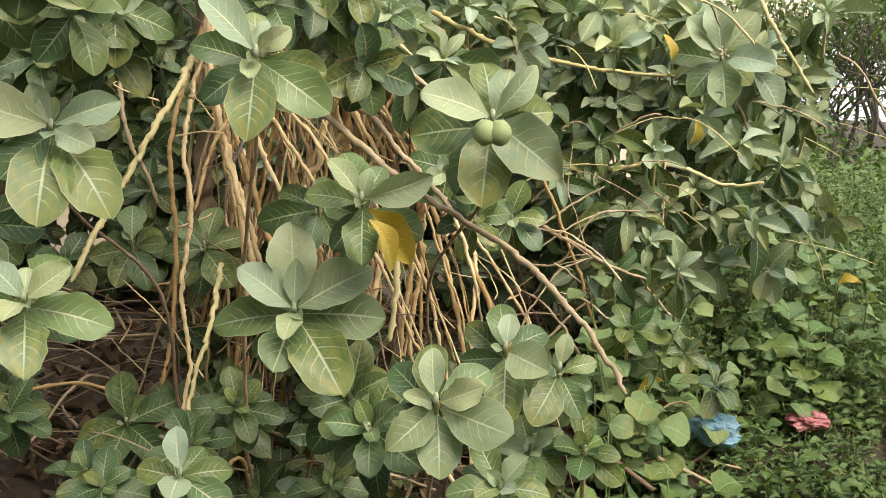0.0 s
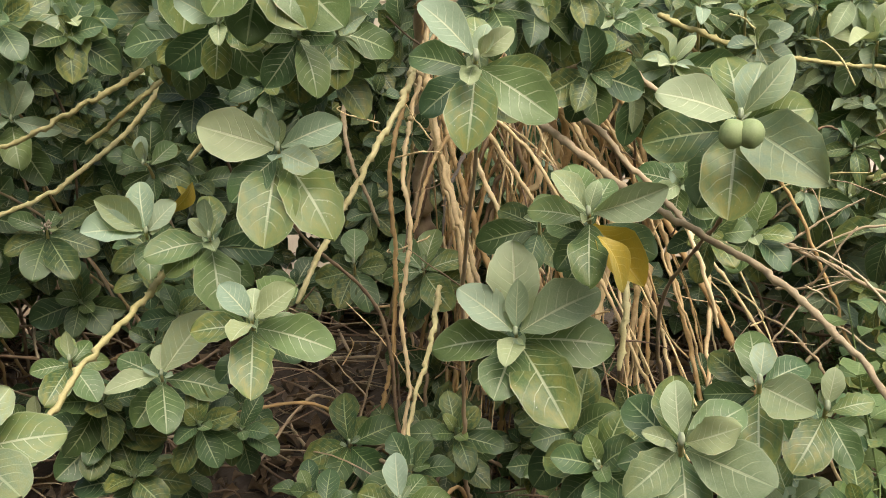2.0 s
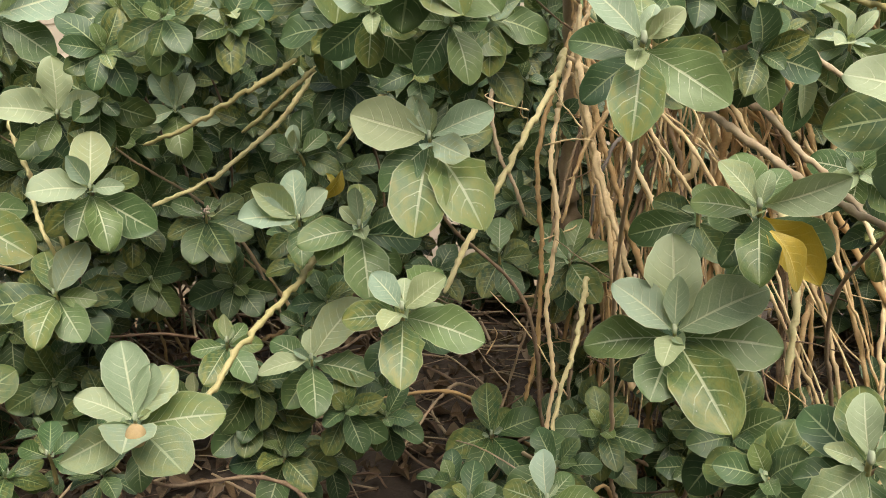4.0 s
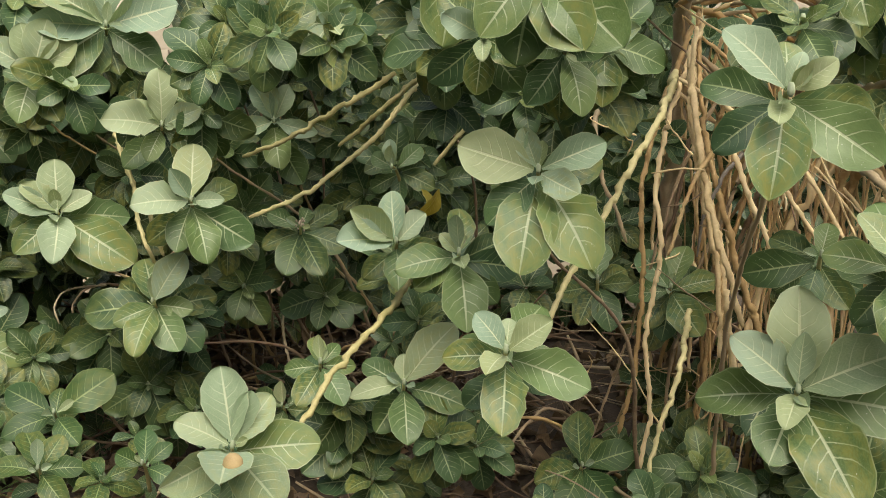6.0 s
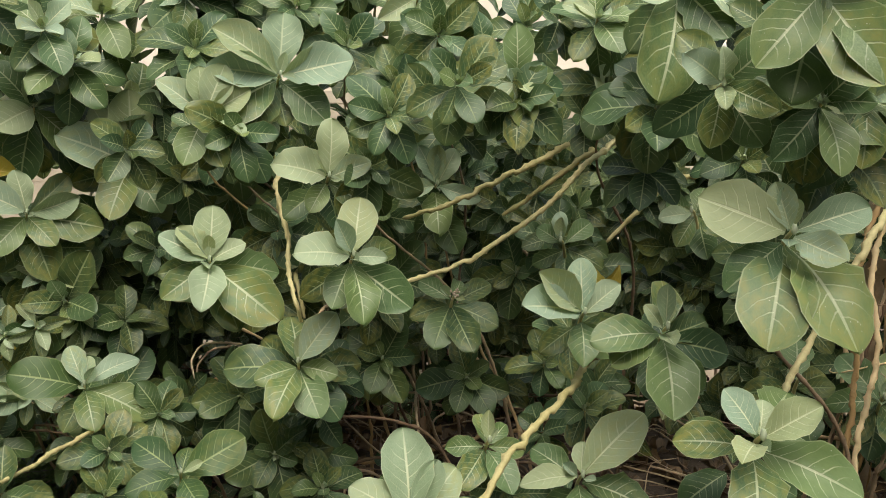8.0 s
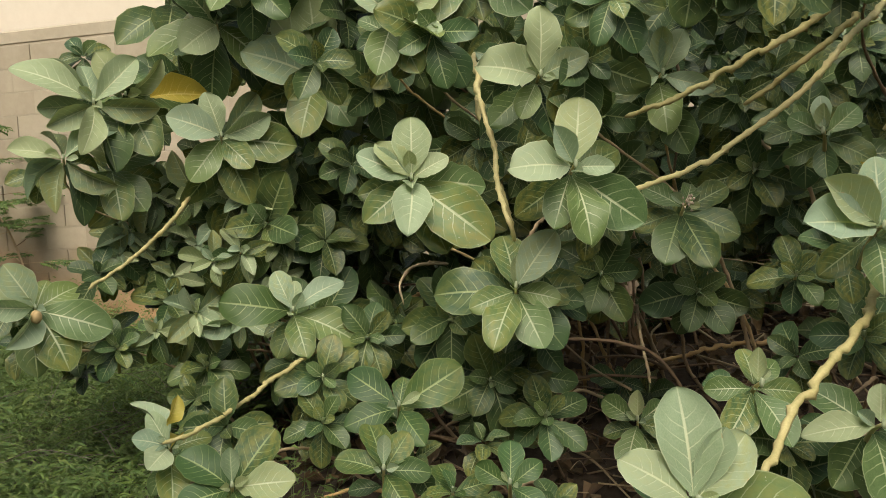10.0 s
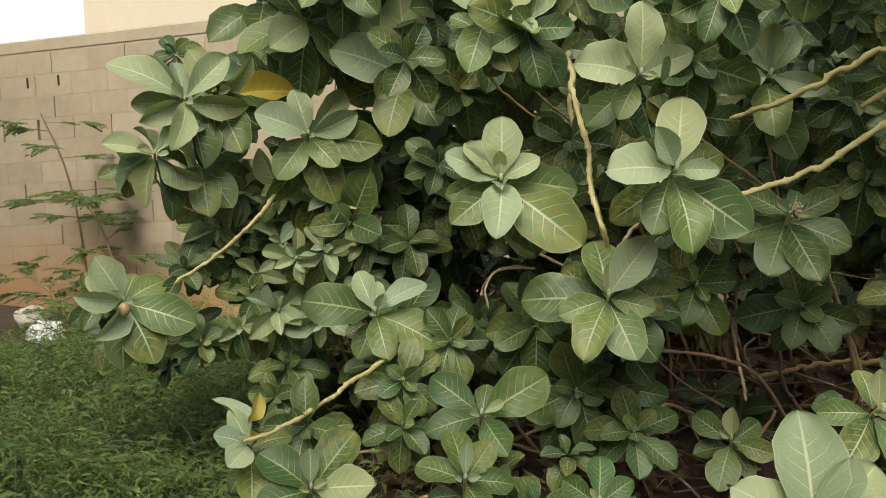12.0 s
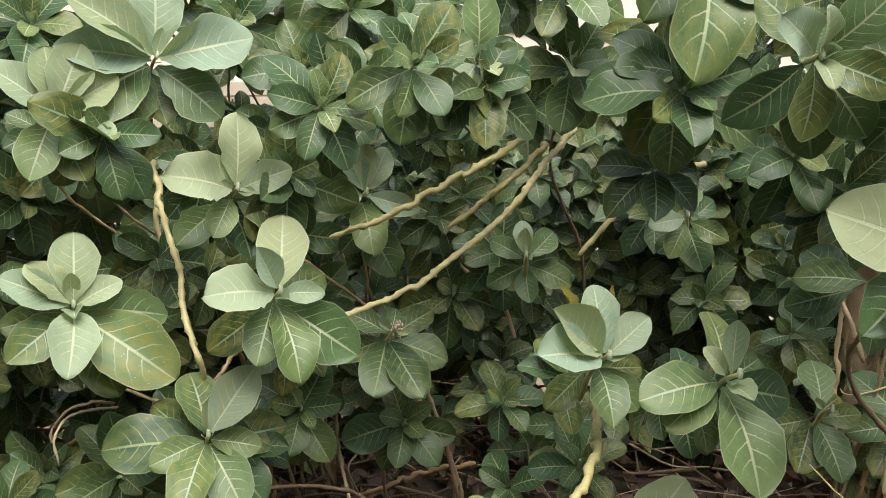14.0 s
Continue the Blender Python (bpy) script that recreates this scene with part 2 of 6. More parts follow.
def outline(v, shape):
    place, full, tip = PROFILES[shape]
    end = min(1.0, max(0.0, (v - 0.62) / 0.38))
    full += (0.52 + 2 * tip - full) * end * end * (3 - 2 * end)
    w = max(0.0, math.sin(math.pi * min(1.0, v) ** place)) ** full
    return max(w, 0.13 * (1 - v) * (v < 0.3), 0.05 * (v < 1) * (1 - v) / 0.06 * (v > 0.94))


def leaf_shape(seed, ratio=0.66, fold=0.18, droop=0.18, wave=0.03, rows=14, cols=8, profile="broad", stalk=0.03, bite=0.0):
    """A unit leaf along +Y, face to +Z: outline, fold along the midrib, droop to the tip, wavy rim. Returns verts, faces, uvs."""
    rng = random.Random(seed)
    verts, uvs, faces = [], [], []
    phase, freq = rng.uniform(0, 6), rng.uniform(7, 12)
    bend = rng.uniform(-0.05, 0.05)
    for i in range(rows + 1):
        v = 0.5 - 0.5 * math.cos(math.pi * (0.04 + 0.96 * i / rows)) if rows > 5 else i / rows
        v = v if i else 0.0
        w = outline(v, profile) * ratio / 2
        for j in range(cols + 1):
            s = 2 * j / cols - 1
            a = abs(s)
            rag = 1 + 0.035 * math.sin(freq * 2.1 * v + phase * (1.7 if s > 0 else 1)) * (a > 0.9)
            if bite and a > 0.6:
                rag -= bite * max(0, math.sin(3.1 * freq * v + 5 * s)) ** 3
            x = s * w * rag + bend * v * v
            y = stalk + v * (1 - stalk) - 0.012 * (1 - a) * (v < 0.01)
            z = fold * (a ** 1.3) * w * 2 - droop * v * v + 0.05 * math.sin(v * math.pi)
            z += wave * a * a * math.sin(freq * v + phase + (1.2 if s > 0 else 0)) * min(1, 3 * v)
            verts.append((x, y, z))
            uvs.append((0.5 + s / 2, v))
    for i in range(rows):
        for j in range(cols):
            k = i * (cols + 1) + j
            faces.append((k, k + 1, k + cols + 2, k + cols + 1))
    return verts, faces, uvs


def leaf_set(name, material, n, seed, **kw):
    out = []
    for i in range(n):
        rng = random.Random(seed + i)
        v, f, u = leaf_shape(seed + i, ratio=kw.get("ratio", 0.58) * rng.uniform(0.90, 1.14), fold=kw.get("fold", 0.18) * rng.uniform(0.3, 1.7),
                             droop=kw.get("droop", 0.16) * rng.uniform(0.2, 1.9), wave=kw.get("wave", 0.03) * rng.uniform(0.5, 1.6),
                             profile=kw.get("profile", "broad") if i % 3 else kw.get("other", "round"), bite=kw.get("bite", 0.0) if i % 4 == 1 else 0.0)
        out.append(mesh_from(name, v, f, material, u))
    return out


LEAVES = {
    "mature": leaf_set("leaf", M_LEAF, 9, 10, bite=0.16, fold=0.11, wave=0.04),
    "dark": leaf_set("leaf", M_DARK, 7, 40, bite=0.14, fold=0.12, wave=0.04),
    "pale": leaf_set("leaf", M_PALE, 7, 70, fold=0.17, wave=0.04, bite=0.12, ratio=0.60, droop=0.10, profile="young", other="young"),
    "bud": leaf_set("leaf", M_PALE, 4, 90, fold=0.55, ratio=0.5, droop=-0.22, other="narrow"),
    "fresh": leaf_set("leaf", M_FRESH, 5, 140, bite=0.08, fold=0.12, wave=0.04),
    "grey": leaf_set("leaf", M_GREY, 6, 190, ratio=0.58, fold=0.14, wave=0.045, bite=0.12, other="young"),
    "slim": leaf_set("leaf", M_GREY, 7, 160, ratio=0.47, fold=0.5, droop=0.3, other="broad"),
    "slim_pale": leaf_set("leaf", M_PALE, 5, 170, ratio=0.47, fold=0.32, droop=0.2, other="broad"),
    "slim_dark": leaf_set("leaf", M_DARK, 5, 180, ratio=0.50, fold=0.4, droop=0.35, other="broad"),
    "yellow": leaf_set("leaf", M_YELLOW, 3, 120, ratio=0.50, fold=0.55, droop=0.38, wave=0.05, other="broad"),
}


def tube(points, radii, sides=7, knots=0.0, seed=0):
    """A round, tapering, slightly knotty stem through the points. Returns verts and faces."""
    rng = random.Random(seed)
    pts = [Vector(p) for p in points]
    verts, faces = [], []
    up = Vector((0.31, 0.17, 0.93))
    for i, p in enumerate(pts):
        d = (pts[min(i + 1, len(pts) - 1)] - pts[max(i - 1, 0)]).normalized()
        a = d.cross(up)
        a = a.normalized() if a.length > 1e-4 else Vector((1, 0, 0))
        b = d.cross(a)
        r = radii[i] * (1 + knots * rng.uniform(-0.5, 1.0))
        for k in range(sides):
            t = 2 * math.pi * k / sides
            verts.append(p + a * (math.cos(t) * r) + b * (math.sin(t) * r))
    for i in range(len(pts) - 1):
        for k in range(sides):
            k2 = (k + 1) % sides
            faces.append((i * sides + k, i * sides + k2, (i + 1) * sides + k2, (i + 1) * sides + k))
    faces.append(tuple(range(sides))[::-1])
    faces.append(tuple((len(pts) - 1) * sides + k for k in range(sides)))
    return verts, faces


def even(points, gap):
    """The same line with points at even steps."""
    out, need = [Vector(points[0])], gap
    for a, b in zip(points, points[1:]):
        a, b = Vector(a), Vector(b)
        n = (b - a).length
        while n >= need and n > 1e-6:
            a = a.lerp(b, need / n)
            out.append(a)
            n, need = (b - a).length, gap
        need -= n
    return out + [Vector(points[-1])]


def knotty(points, r0, r1, seed, gap=0.011, sides=7, kink=0.16, bumps=True):
    """A bare stem: swollen at the leaf scars, slightly bent from one to the next, drawn in at both ends. Returns verts and faces."""
    rng = random.Random(seed)
    pts = even(points, gap)
    n = len(pts)
    radii, turn, left = [], Vector((0, 0, 0)), 0
    for i in range(n):
        r = r0 + (r1 - r0) * i / max(1, n - 1)
        if left <= 0:
            left = rng.choice((2, 3, 3, 4))
            turn = Vector((rng.gauss(0, 1), rng.gauss(0, 1), rng.gauss(0, 1))) * r * kink
            r *= rng.uniform(1.18, 1.5)
        else:
            r *= rng.uniform(0.92, 1.06)
        left -= 1
        pts[i] = pts[i] + turn
        radii.append(r)
    if n > 4:
        radii[0] *= 0.45
        radii[-1] *= 0.6
    v, f = tube(pts, radii, sides)
    if bumps:
        for i in range(2, n - 2):
            if radii[i] > 1.12 * (r0 + (r1 - r0) * i / n) and rng.random() < 0.8:
                d = (pts[i + 1] - pts[i - 1]).normalized()
                o = d.cross(Vector((rng.gauss(0, 1), rng.gauss(0, 1), rng.gauss(0, 1)))).normalized()
                k = len(v)
                e = radii[i]
                s = o.cross(d)
                v += [pts[i] + o * e * 0.6 + d * e * 0.7, pts[i] + o * e * 0.6 + s * e * 0.6, pts[i] + o * e * 0.6 - d * e * 0.7, pts[i] + o * e * 0.6 - s * e * 0.6, pts[i] + o * e * 1.32]
                f += [(k, k + 1, k + 4), (k + 1, k + 2, k + 4), (k + 2, k + 3, k + 4), (k + 3, k, k + 4)]
    return v, f


def spline(points, per=8):
    """Catmull-Rom through the points."""
    p = [Vector(q) for q in points]
    p = [p[0] * 2 - p[1]] + p + [p[-1] * 2 - p[-2]]
    out = []
    for i in range(1, len(p) - 2):
        for k in range(per):
            t = k / per
            a, b, c, d = p[i - 1], p[i], p[i + 1], p[i + 2]
            out.append(0.5 * ((2 * b) + (c - a) * t + (2 * a - 5 * b + 4 * c - d) * t * t + (3 * b - a - 3 * c + d) * t ** 3))
    out.append(p[-2])
    return out


def blob(r, squash=(1, 1, 1), seed=0, rough=0.06, seg=14, rings=9, at=(0, 0, 0)):
    """A rounded, uneven body."""
    verts, faces = [], []
    off = Vector((seed * 3.1, seed * 1.7, 0.4))
    for i in range(rings + 1):
        th = math.pi * i / rings
        for k in range(seg):
            ph = 2 * math.pi * k / seg
            n = Vector((math.sin(th) * math.cos(ph), math.sin(th) * math.sin(ph), math.cos(th)))
            q = r * (1 + rough * noise.noise(n * 2.2 + off))
            verts.append((at[0] + n.x * q * squash[0], at[1] + n.y * q * squash[1], at[2] + n.z * q * squash[2]))
    for i in range(rings):
        for k in range(seg):
            k2 = (k + 1) % seg
            faces.append((i * seg + k, (i + 1) * seg + k, (i + 1) * seg + k2, i * seg + k2))
    return verts, faces


def bowed(at, tip, n, seed):
    """The turn that lays a leaf's +Y along tip and its face towards n."""
    y = Vector(tip).normalized()
    z = (Vector(n) - y * Vector(n).dot(y))
    z = z.normalized() if z.length > 1e-4 else y.orthogonal().normalized()
    x = y.cross(z)
    m = Matrix((x, y, z)).transposed().to_4x4()
    m.translation = at
    return m


PAIRS = ((0.30, 11, 0.0), (0.54, 30, 0.004), (0.80, 50, 0.02), (0.98, 67, 0.06), (1.05, 79, 0.13), (1.03, 88, 0.23), (0.98, 97, 0.36), (0.9, 104, 0.52))


def sprig_leaves(axis, size, spin, pairs, tone, rng, down=0.19, long=1.0, wild=1.0):
    """Opposite pairs of leaves crosswise up a shoot: small, pale and upright at the tip, large, dark and spread below.
    Yields (kind, matrix) about the shoot's tip."""
    axis = Vector(axis).normalized()
    up = Vector((0, 0, 1)) - axis * axis.z
    up = up.normalized() if up.length > 0.05 else Vector((0, 1, 0))
    right = up.cross(axis)
    for k in range(pairs + 1):
        frac, lean, back = PAIRS[k]
        for s in (0, 1):
            az = radians(spin + 90 * k + 180 * s + 21 * k + rng.gauss(0, 12 * wild))
            th = radians(lean + rng.gauss(0, 8 * wild))
            radial = up * math.cos(az) + right * math.sin(az)
            d = axis * math.cos(th) + radial * math.sin(th) + Vector((0, 0, -down * (k / 4) ** 1.5))
            n = axis * math.sin(th) - radial * math.cos(th)
            n = n + right * rng.gauss(0, 0.18 * wild) + up * rng.gauss(0, 0.18 * wild) + Vector((0, 0, 0.15))
            length = size * frac * rng.uniform(0.86, 1.12) * (rng.uniform(0.7, 1.2) if wild > 1.5 else 1)
            at = axis * (-back * size * long) + radial * 0.004
            if k == 0:
                kind = "bud"
            elif k <= 1 or (tone == "pale" and k <= 2) or (tone == "mature" and k == 2 and rng.random() < 0.6):
                kind = "pale"
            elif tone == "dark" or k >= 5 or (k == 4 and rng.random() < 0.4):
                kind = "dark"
            else:
                kind = "mature"
            if tone == "fresh" and k > 0:
                kind = "fresh"
            if tone == "dark" and k == 1:
                kind = "mature"
            if wild > 1.5 and kind in ("mature", "pale", "dark"):
                kind = {"mature": "slim", "pale": "slim_pale", "dark": "slim_dark"}[kind]
            yield kind, bowed(at, d, n, 0) @ Matrix.Diagonal((length, length, length, 1))


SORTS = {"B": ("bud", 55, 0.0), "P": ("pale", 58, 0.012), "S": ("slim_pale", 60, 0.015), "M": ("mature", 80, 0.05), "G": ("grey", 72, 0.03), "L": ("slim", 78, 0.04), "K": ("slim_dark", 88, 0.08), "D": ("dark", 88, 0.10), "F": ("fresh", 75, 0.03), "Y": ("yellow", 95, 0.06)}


def own_leaves(axis, size, leaves, rng):
    """The leaves of a shoot laid out to fit the camera's view: (degrees round the shoot, length, sort), and older ones
    behind them.
    Yields (kind, matrix) about the shoot's tip."""
    axis = Vector(axis).normalized()
    up = (Vector((0, 0, 1)) - axis * axis.z).normalized()
    right = up.cross(axis)
    turn = rng.uniform(0, 180)
    young = [(turn + 180 * i, size * rng.uniform(0.22, 0.32), "B") for i in range(2)]
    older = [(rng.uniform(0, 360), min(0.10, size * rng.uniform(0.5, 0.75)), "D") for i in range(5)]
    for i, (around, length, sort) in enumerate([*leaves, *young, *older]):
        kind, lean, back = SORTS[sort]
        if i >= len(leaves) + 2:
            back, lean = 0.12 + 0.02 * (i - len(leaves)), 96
        az = radians(around)
        th = radians(lean + 20 * math.cos(az) + rng.gauss(0, 5))
        radial = up * math.cos(az) + right * math.sin(az)
        d = axis * math.cos(th) + radial * math.sin(th)
        n = axis * math.sin(th) - radial * math.cos(th) + right * rng.gauss(0, 0.16) + up * rng.gauss(0.06, 0.14)
        if sort in "LKS":
            d = d + Vector((0, 0, -0.22)) + right * rng.gauss(0, 0.15)
            n = n + right * rng.gauss(0, 0.55) + up * rng.gauss(0, 0.35)
            length *= rng.uniform(0.8, 1.0)
        at = axis * (-back - 0.003 * i) + radial * 0.006
        yield kind, bowed(at, d, n, 0) @ Matrix.Diagonal((length, length, length, 1))


# ---- ground ----
def height(x, y):
    """Ground level: a low bank under the shrubs, falling away to the block wall."""
    h = 0.56 * math.exp(-(((x + 1.6) / 2.5) ** 2 + ((y - 3.9) / 1.4) ** 2))
    h += 0.36 / (1 + math.exp(-3.0 * (y - 2.0))) / (1 + math.exp(-3.0 * (x - 0.3)))
    h -= 0.62 / (1 + math.exp(-0.9 * (-x - 5.6)))
    return h + 0.035 * noise.noise((x * 0.9, y * 0.9, 3)) + 0.012 * noise.noise((x * 4, y * 4, 8))


def make_ground():
    """One sheet, fine near the shrubs and coarse towards the horizon."""
    def ticks(c, fine, n, far):
        t = list(np.arange(c - fine, c + fine + 0.01, fine * 2 / n))
        step_, lo, hi = fine * 2 / n, t[0], t[-1]
        while hi - c < far:
            step_ *= 1.35
            lo, hi = lo - step_, hi + step_
            t = [lo] + t + [hi]
        return t
    xs, ys = ticks(-1.5, 5.0, 84, 900), ticks(2.5, 5.0, 84, 900)
    verts = [(x, y, height(x, y) if abs(x) < 60 and abs(y) < 60 else -0.2) for y in ys for x in xs]
    nx = len(xs)
    faces = [(j * nx + i, j * nx + i + 1, (j + 1) * nx + i + 1, (j + 1) * nx + i) for j in range(len(ys) - 1) for i in range(nx - 1)]
    ob = new("ground", mesh_from("ground", verts, faces, M_SOIL))
    return tagged(ob, "bare brown soil with a low bank under the shrubs", "ground", kind="structure")


make_ground()

# ---- shrubs ----
PLANTS = {}


def plant(name, x, y, label):
    ob = new("shrub", None)
    ob.location = (x, y, height(x, y))
    tagged(ob, label, "shrub", "broad-leaved shrubs along the bank")
    PLANTS[name] = ob
    ob.empty_display_size = 0.2
    bpy.context.view_layer.update()
    return ob


plant("fan", -0.55, 3.0, "broad-leaved grey-green shrub with pale tan bare stems fanning down")
plant("inner", -0.9, 3.15, "low dark-leaved shrub growing among dry brown stems")
plant("crown", -0.62, 3.05, "tall grey-green shrub whose leafy crown arches over bare stems")
plant("right", 1.0, 4.0, "spreading grey-green shrub with some yellow leaves beside green weeds")
plant("bank", -2.0, 3.0, "dense grey-green shrub with long yellowish bare shoots")
plant("edge", -2.8, 2.7, "leaning grey-green shrub beside the grass and block wall")
plant("back", -2.6, 3.7, "tall grey-green shrub with clusters of tiny buds before the cream building")
ROOTS = {k: ob.location.copy() for k, ob in PLANTS.items()}
SPRIGS = []


def sprig(owner, x, y, z, az, el, size, spin=0, pairs=6, tone="mature", fruit=0, flower=0, yellow=0, stem=True, long=1.0, wild=1.0, leaves=()):
    """One leafy shoot: stem tip with bud, its leaves, and the branch that carries it back to the root."""
    rng = random.Random(int(1000 * (x * 3.1 + y * 7.7 + z * 13.3)))
    home = PLANTS[owner]
    axis = Vector((math.cos(radians(el)) * math.cos(radians(az)), math.cos(radians(el)) * math.sin(radians(az)), math.sin(radians(el))))
    tip = Vector((x, y, z))
    shoot_len = (0.62 * size + 0.05) * long
    # the shoot bends down behind its leaves
    back = [Vector((0, 0, 0)) + axis * 0.012, -axis * shoot_len * 0.35, -axis * shoot_len * 0.75 - Vector((0, 0, 0.02)), -axis * shoot_len - Vector((0, 0, 0.05))]
    v, f = tube(spline(back, 3), np.linspace(0.003, 0.0065, 10), 6, 0.15, 1)
    ob = part("leafy_shoot", mesh_from("leafy_shoot", v, f, M_SHOOT), M_SHOOT, home)
    ob.location = tip - ROOTS[owner]
    low = None
    crown = own_leaves(axis, size, leaves, rng) if leaves else sprig_leaves(axis, size, spin, pairs, tone, rng, down=0.19 + 0.2 * (wild - 1), long=long, wild=wild)
    for kind, m in crown:
        leaf = part("leaf", rng.choice(LEAVES[kind]), None, ob)
        leaf.matrix_basis = m
        d = m.col[1].z
        if kind in ("mature", "dark", "slim", "slim_dark") and (low is None or d < low[0]):
            low = (d, leaf)
    if yellow and low:
        low[1].data = LEAVES["yellow"][yellow % 3]
        tagged(low[1], "withered bright yellow leaf")
    v, f = blob(0.004 + 0.022 * min(size, 0.12), (0.75, 0.75, 1.5), 2, 0.25, 8, 6)
    bud = part("bud", mesh_from("bud", v, f, M_BUD), M_BUD, ob, "pale downy closed bud")
    bud.location = axis * 0.012
    if fruit:
        side = (axis + Vector((0, 0, -0.9))).normalized()
        many = 2 if fruit == 2 else 1
        for i in range(many):
            r = (0.020, 0.021, 0.021)[fruit - 1]
            v, f = blob(r, (1.0, 0.9, 1.12), i + fruit, 0.08)
            fr = part("fruit", mesh_from("fruit", v, f, M_TAN_FRUIT if fruit == 3 else M_FRUIT), None, ob, "rounded tan fruit" if fruit == 3 else "round pale green fruit")
            fr.location = side * (0.045 + r * 0.6) + axis.cross(Vector((0, 0, 1))).normalized() * ((i - 0.5) * 0.026 * (many - 1)) + axis * 0.02
    if flower:
        for i in range(20):
            d = (axis + Vector((rng.gauss(0, .6), rng.gauss(0, .6), rng.gauss(0, .5)))).normalized()
            v, f = blob(0.0034, (1, 1, 1.2), i, 0.2, 6, 4, d * rng.uniform(0.014, 0.030))
            part("flower_bud", mesh_from("flower_bud", v, f, M_FLOWER), None, ob)
    if stem and ((owner == "fan" and rng.random() < 0.6) or (owner != "crown" and rng.random() < 0.35)):
        branch_back(owner, tip + back[-1], axis, rng)
    SPRIGS.append((tip - axis * 0.1, axis, min(size, 0.13), owner) if leaves else (tip, axis, size, owner))
    return ob


def branch_back(owner, start, axis, rng):
    """A thin bare branch from behind a leafy shoot, kinked at its nodes, down and back into the shrub."""
    root = ROOTS[owner].lerp(Vector((start.x, start.y, 0)), rng.uniform(0.45, 0.8)) + Vector((rng.gauss(0, 0.12), rng.uniform(0.15, 0.55), 0))
    root.z = height(root.x, root.y) - 0.02
    d = root - start
    p1 = start - axis * 0.10 + d * 0.08
    p2 = start + d * 0.40 + Vector((rng.gauss(0, 0.05), 0.10, 0.10))
    p3 = start + d * 0.75 + Vector((rng.gauss(0, 0.05), 0.05, 0.05))
    v, f = knotty([q - ROOTS[owner] for q in spline([start, p1, p2, p3, root], 6)], 0.0034, 0.0068, rng.random(), 0.02, 6, 0.35, False)
    part("branch", mesh_from("branch", v, f, M_STEM if rng.random() < 0.25 else M_TWIG), None, PLANTS[owner])


def yellow_leaf(owner, base, tip, face):
    """A single withered leaf of a shrub, placed to fit the camera's view."""
    b, t = Vector(base), Vector(tip)
    n = (t - b).length
    leaf = part("leaf", LEAVES["yellow"][int(n * 1000) % 3], None, PLANTS[owner], "withered bright yellow leaf")
    leaf.matrix_basis = bowed(b - ROOTS[owner], t - b, face, 0) @ Matrix.Scale(n, 4)


def branch(owner, points, r0, r1, material=None, label=""):
    v, f = knotty([q - ROOTS[owner] for q in spline(points, 9)], r0, r1, len(points) + r0 + points[0][0], kink=0.34)
    return part("branch", mesh_from("branch", v, f, material or M_STEM), None, PLANTS[owner], label)



sprig("fan", -0.308, 1.670, 1.073, -82, 26, 0.213, leaves=((0, 0.175, "P"), (-55, 0.137, "P"), (0, 0.098, "B"), (62, 0.176, "P"), (92, 0.186, "M"), (-98, 0.163, "M"), (190, 0.097, "P"), (150, 0.213, "M"), (195, 0.152, "M"), (110, 0.132, "D")))
sprig("fan", -0.168, 1.621, 1.312, -87, 18, 0.148, leaves=((12, 0.055, "P"), (-40, 0.094, "P"), (62, 0.138, "S"), (-20, 0.120, "M"), (25, 0.092, "M"), (-80, 0.111, "M"), (115, 0.131, "D"), (178, 0.139, "M"), (140, 0.148, "Y"), (215, 0.107, "D")))
sprig("fan", -0.320, 2.049, 1.247, -83, 18, 0.153, leaves=((-105, 0.153, "D"), (195, 0.115, "D"), (-60, 0.112, "D"), (10, 0.085, "M"), (60, 0.097, "D"), (150, 0.116, "D")))
sprig("fan", 0.077, 1.554, 1.479, -92, 12, 0.176, fruit=2, leaves=((-8, 0.127, "M"), (-75, 0.137, "P"), (40, 0.113, "S"), (75, 0.118, "M"), (88, 0.081, "M"), (-97, 0.155, "D"), (130, 0.176, "G"), (185, 0.171, "M"), (207, 0.156, "D"), (20, 0.096, "P")))
sprig("fan", -0.313, 1.356, 1.569, -77, 7, 0.149, leaves=((-45, 0.110, "P"), (0, 0.075, "M"), (55, 0.064, "P"), (97, 0.117, "D"), (128, 0.149, "M"), (184, 0.138, "M"), (-72, 0.110, "D"), (-127, 0.110, "D"), (200, 0.057, "P"), (15, 0.052, "P")))
sprig("fan", -0.007, 1.242, 1.043, -91, 32, 0.132, leaves=((-10, 0.078, "P"), (-42, 0.119, "D"), (-10, 0.104, "M"), (50, 0.108, "M"), (78, 0.085, "P"), (115, 0.132, "G"), (218, 0.102, "G"), (-80, 0.049, "P"), (172, 0.112, "M"), (-100, 0.087, "D")))
sprig("fan", 0.118, 1.500, 1.056, -96, 28, 0.138, leaves=((5, 0.061, "P"), (-10, 0.104, "M"), (-50, 0.102, "D"), (-95, 0.086, "D"), (50, 0.092, "M"), (125, 0.118, "P"), (178, 0.138, "M"), (150, 0.091, "M"), (205, 0.086, "D")))
sprig("fan", 0.220, 1.501, 1.020, -98, 29, 0.116, leaves=((10, 0.061, "P"), (65, 0.071, "M"), (-50, 0.075, "M"), (200, 0.116, "M"), (150, 0.092, "M"), (100, 0.062, "D"), (-100, 0.062, "D")))
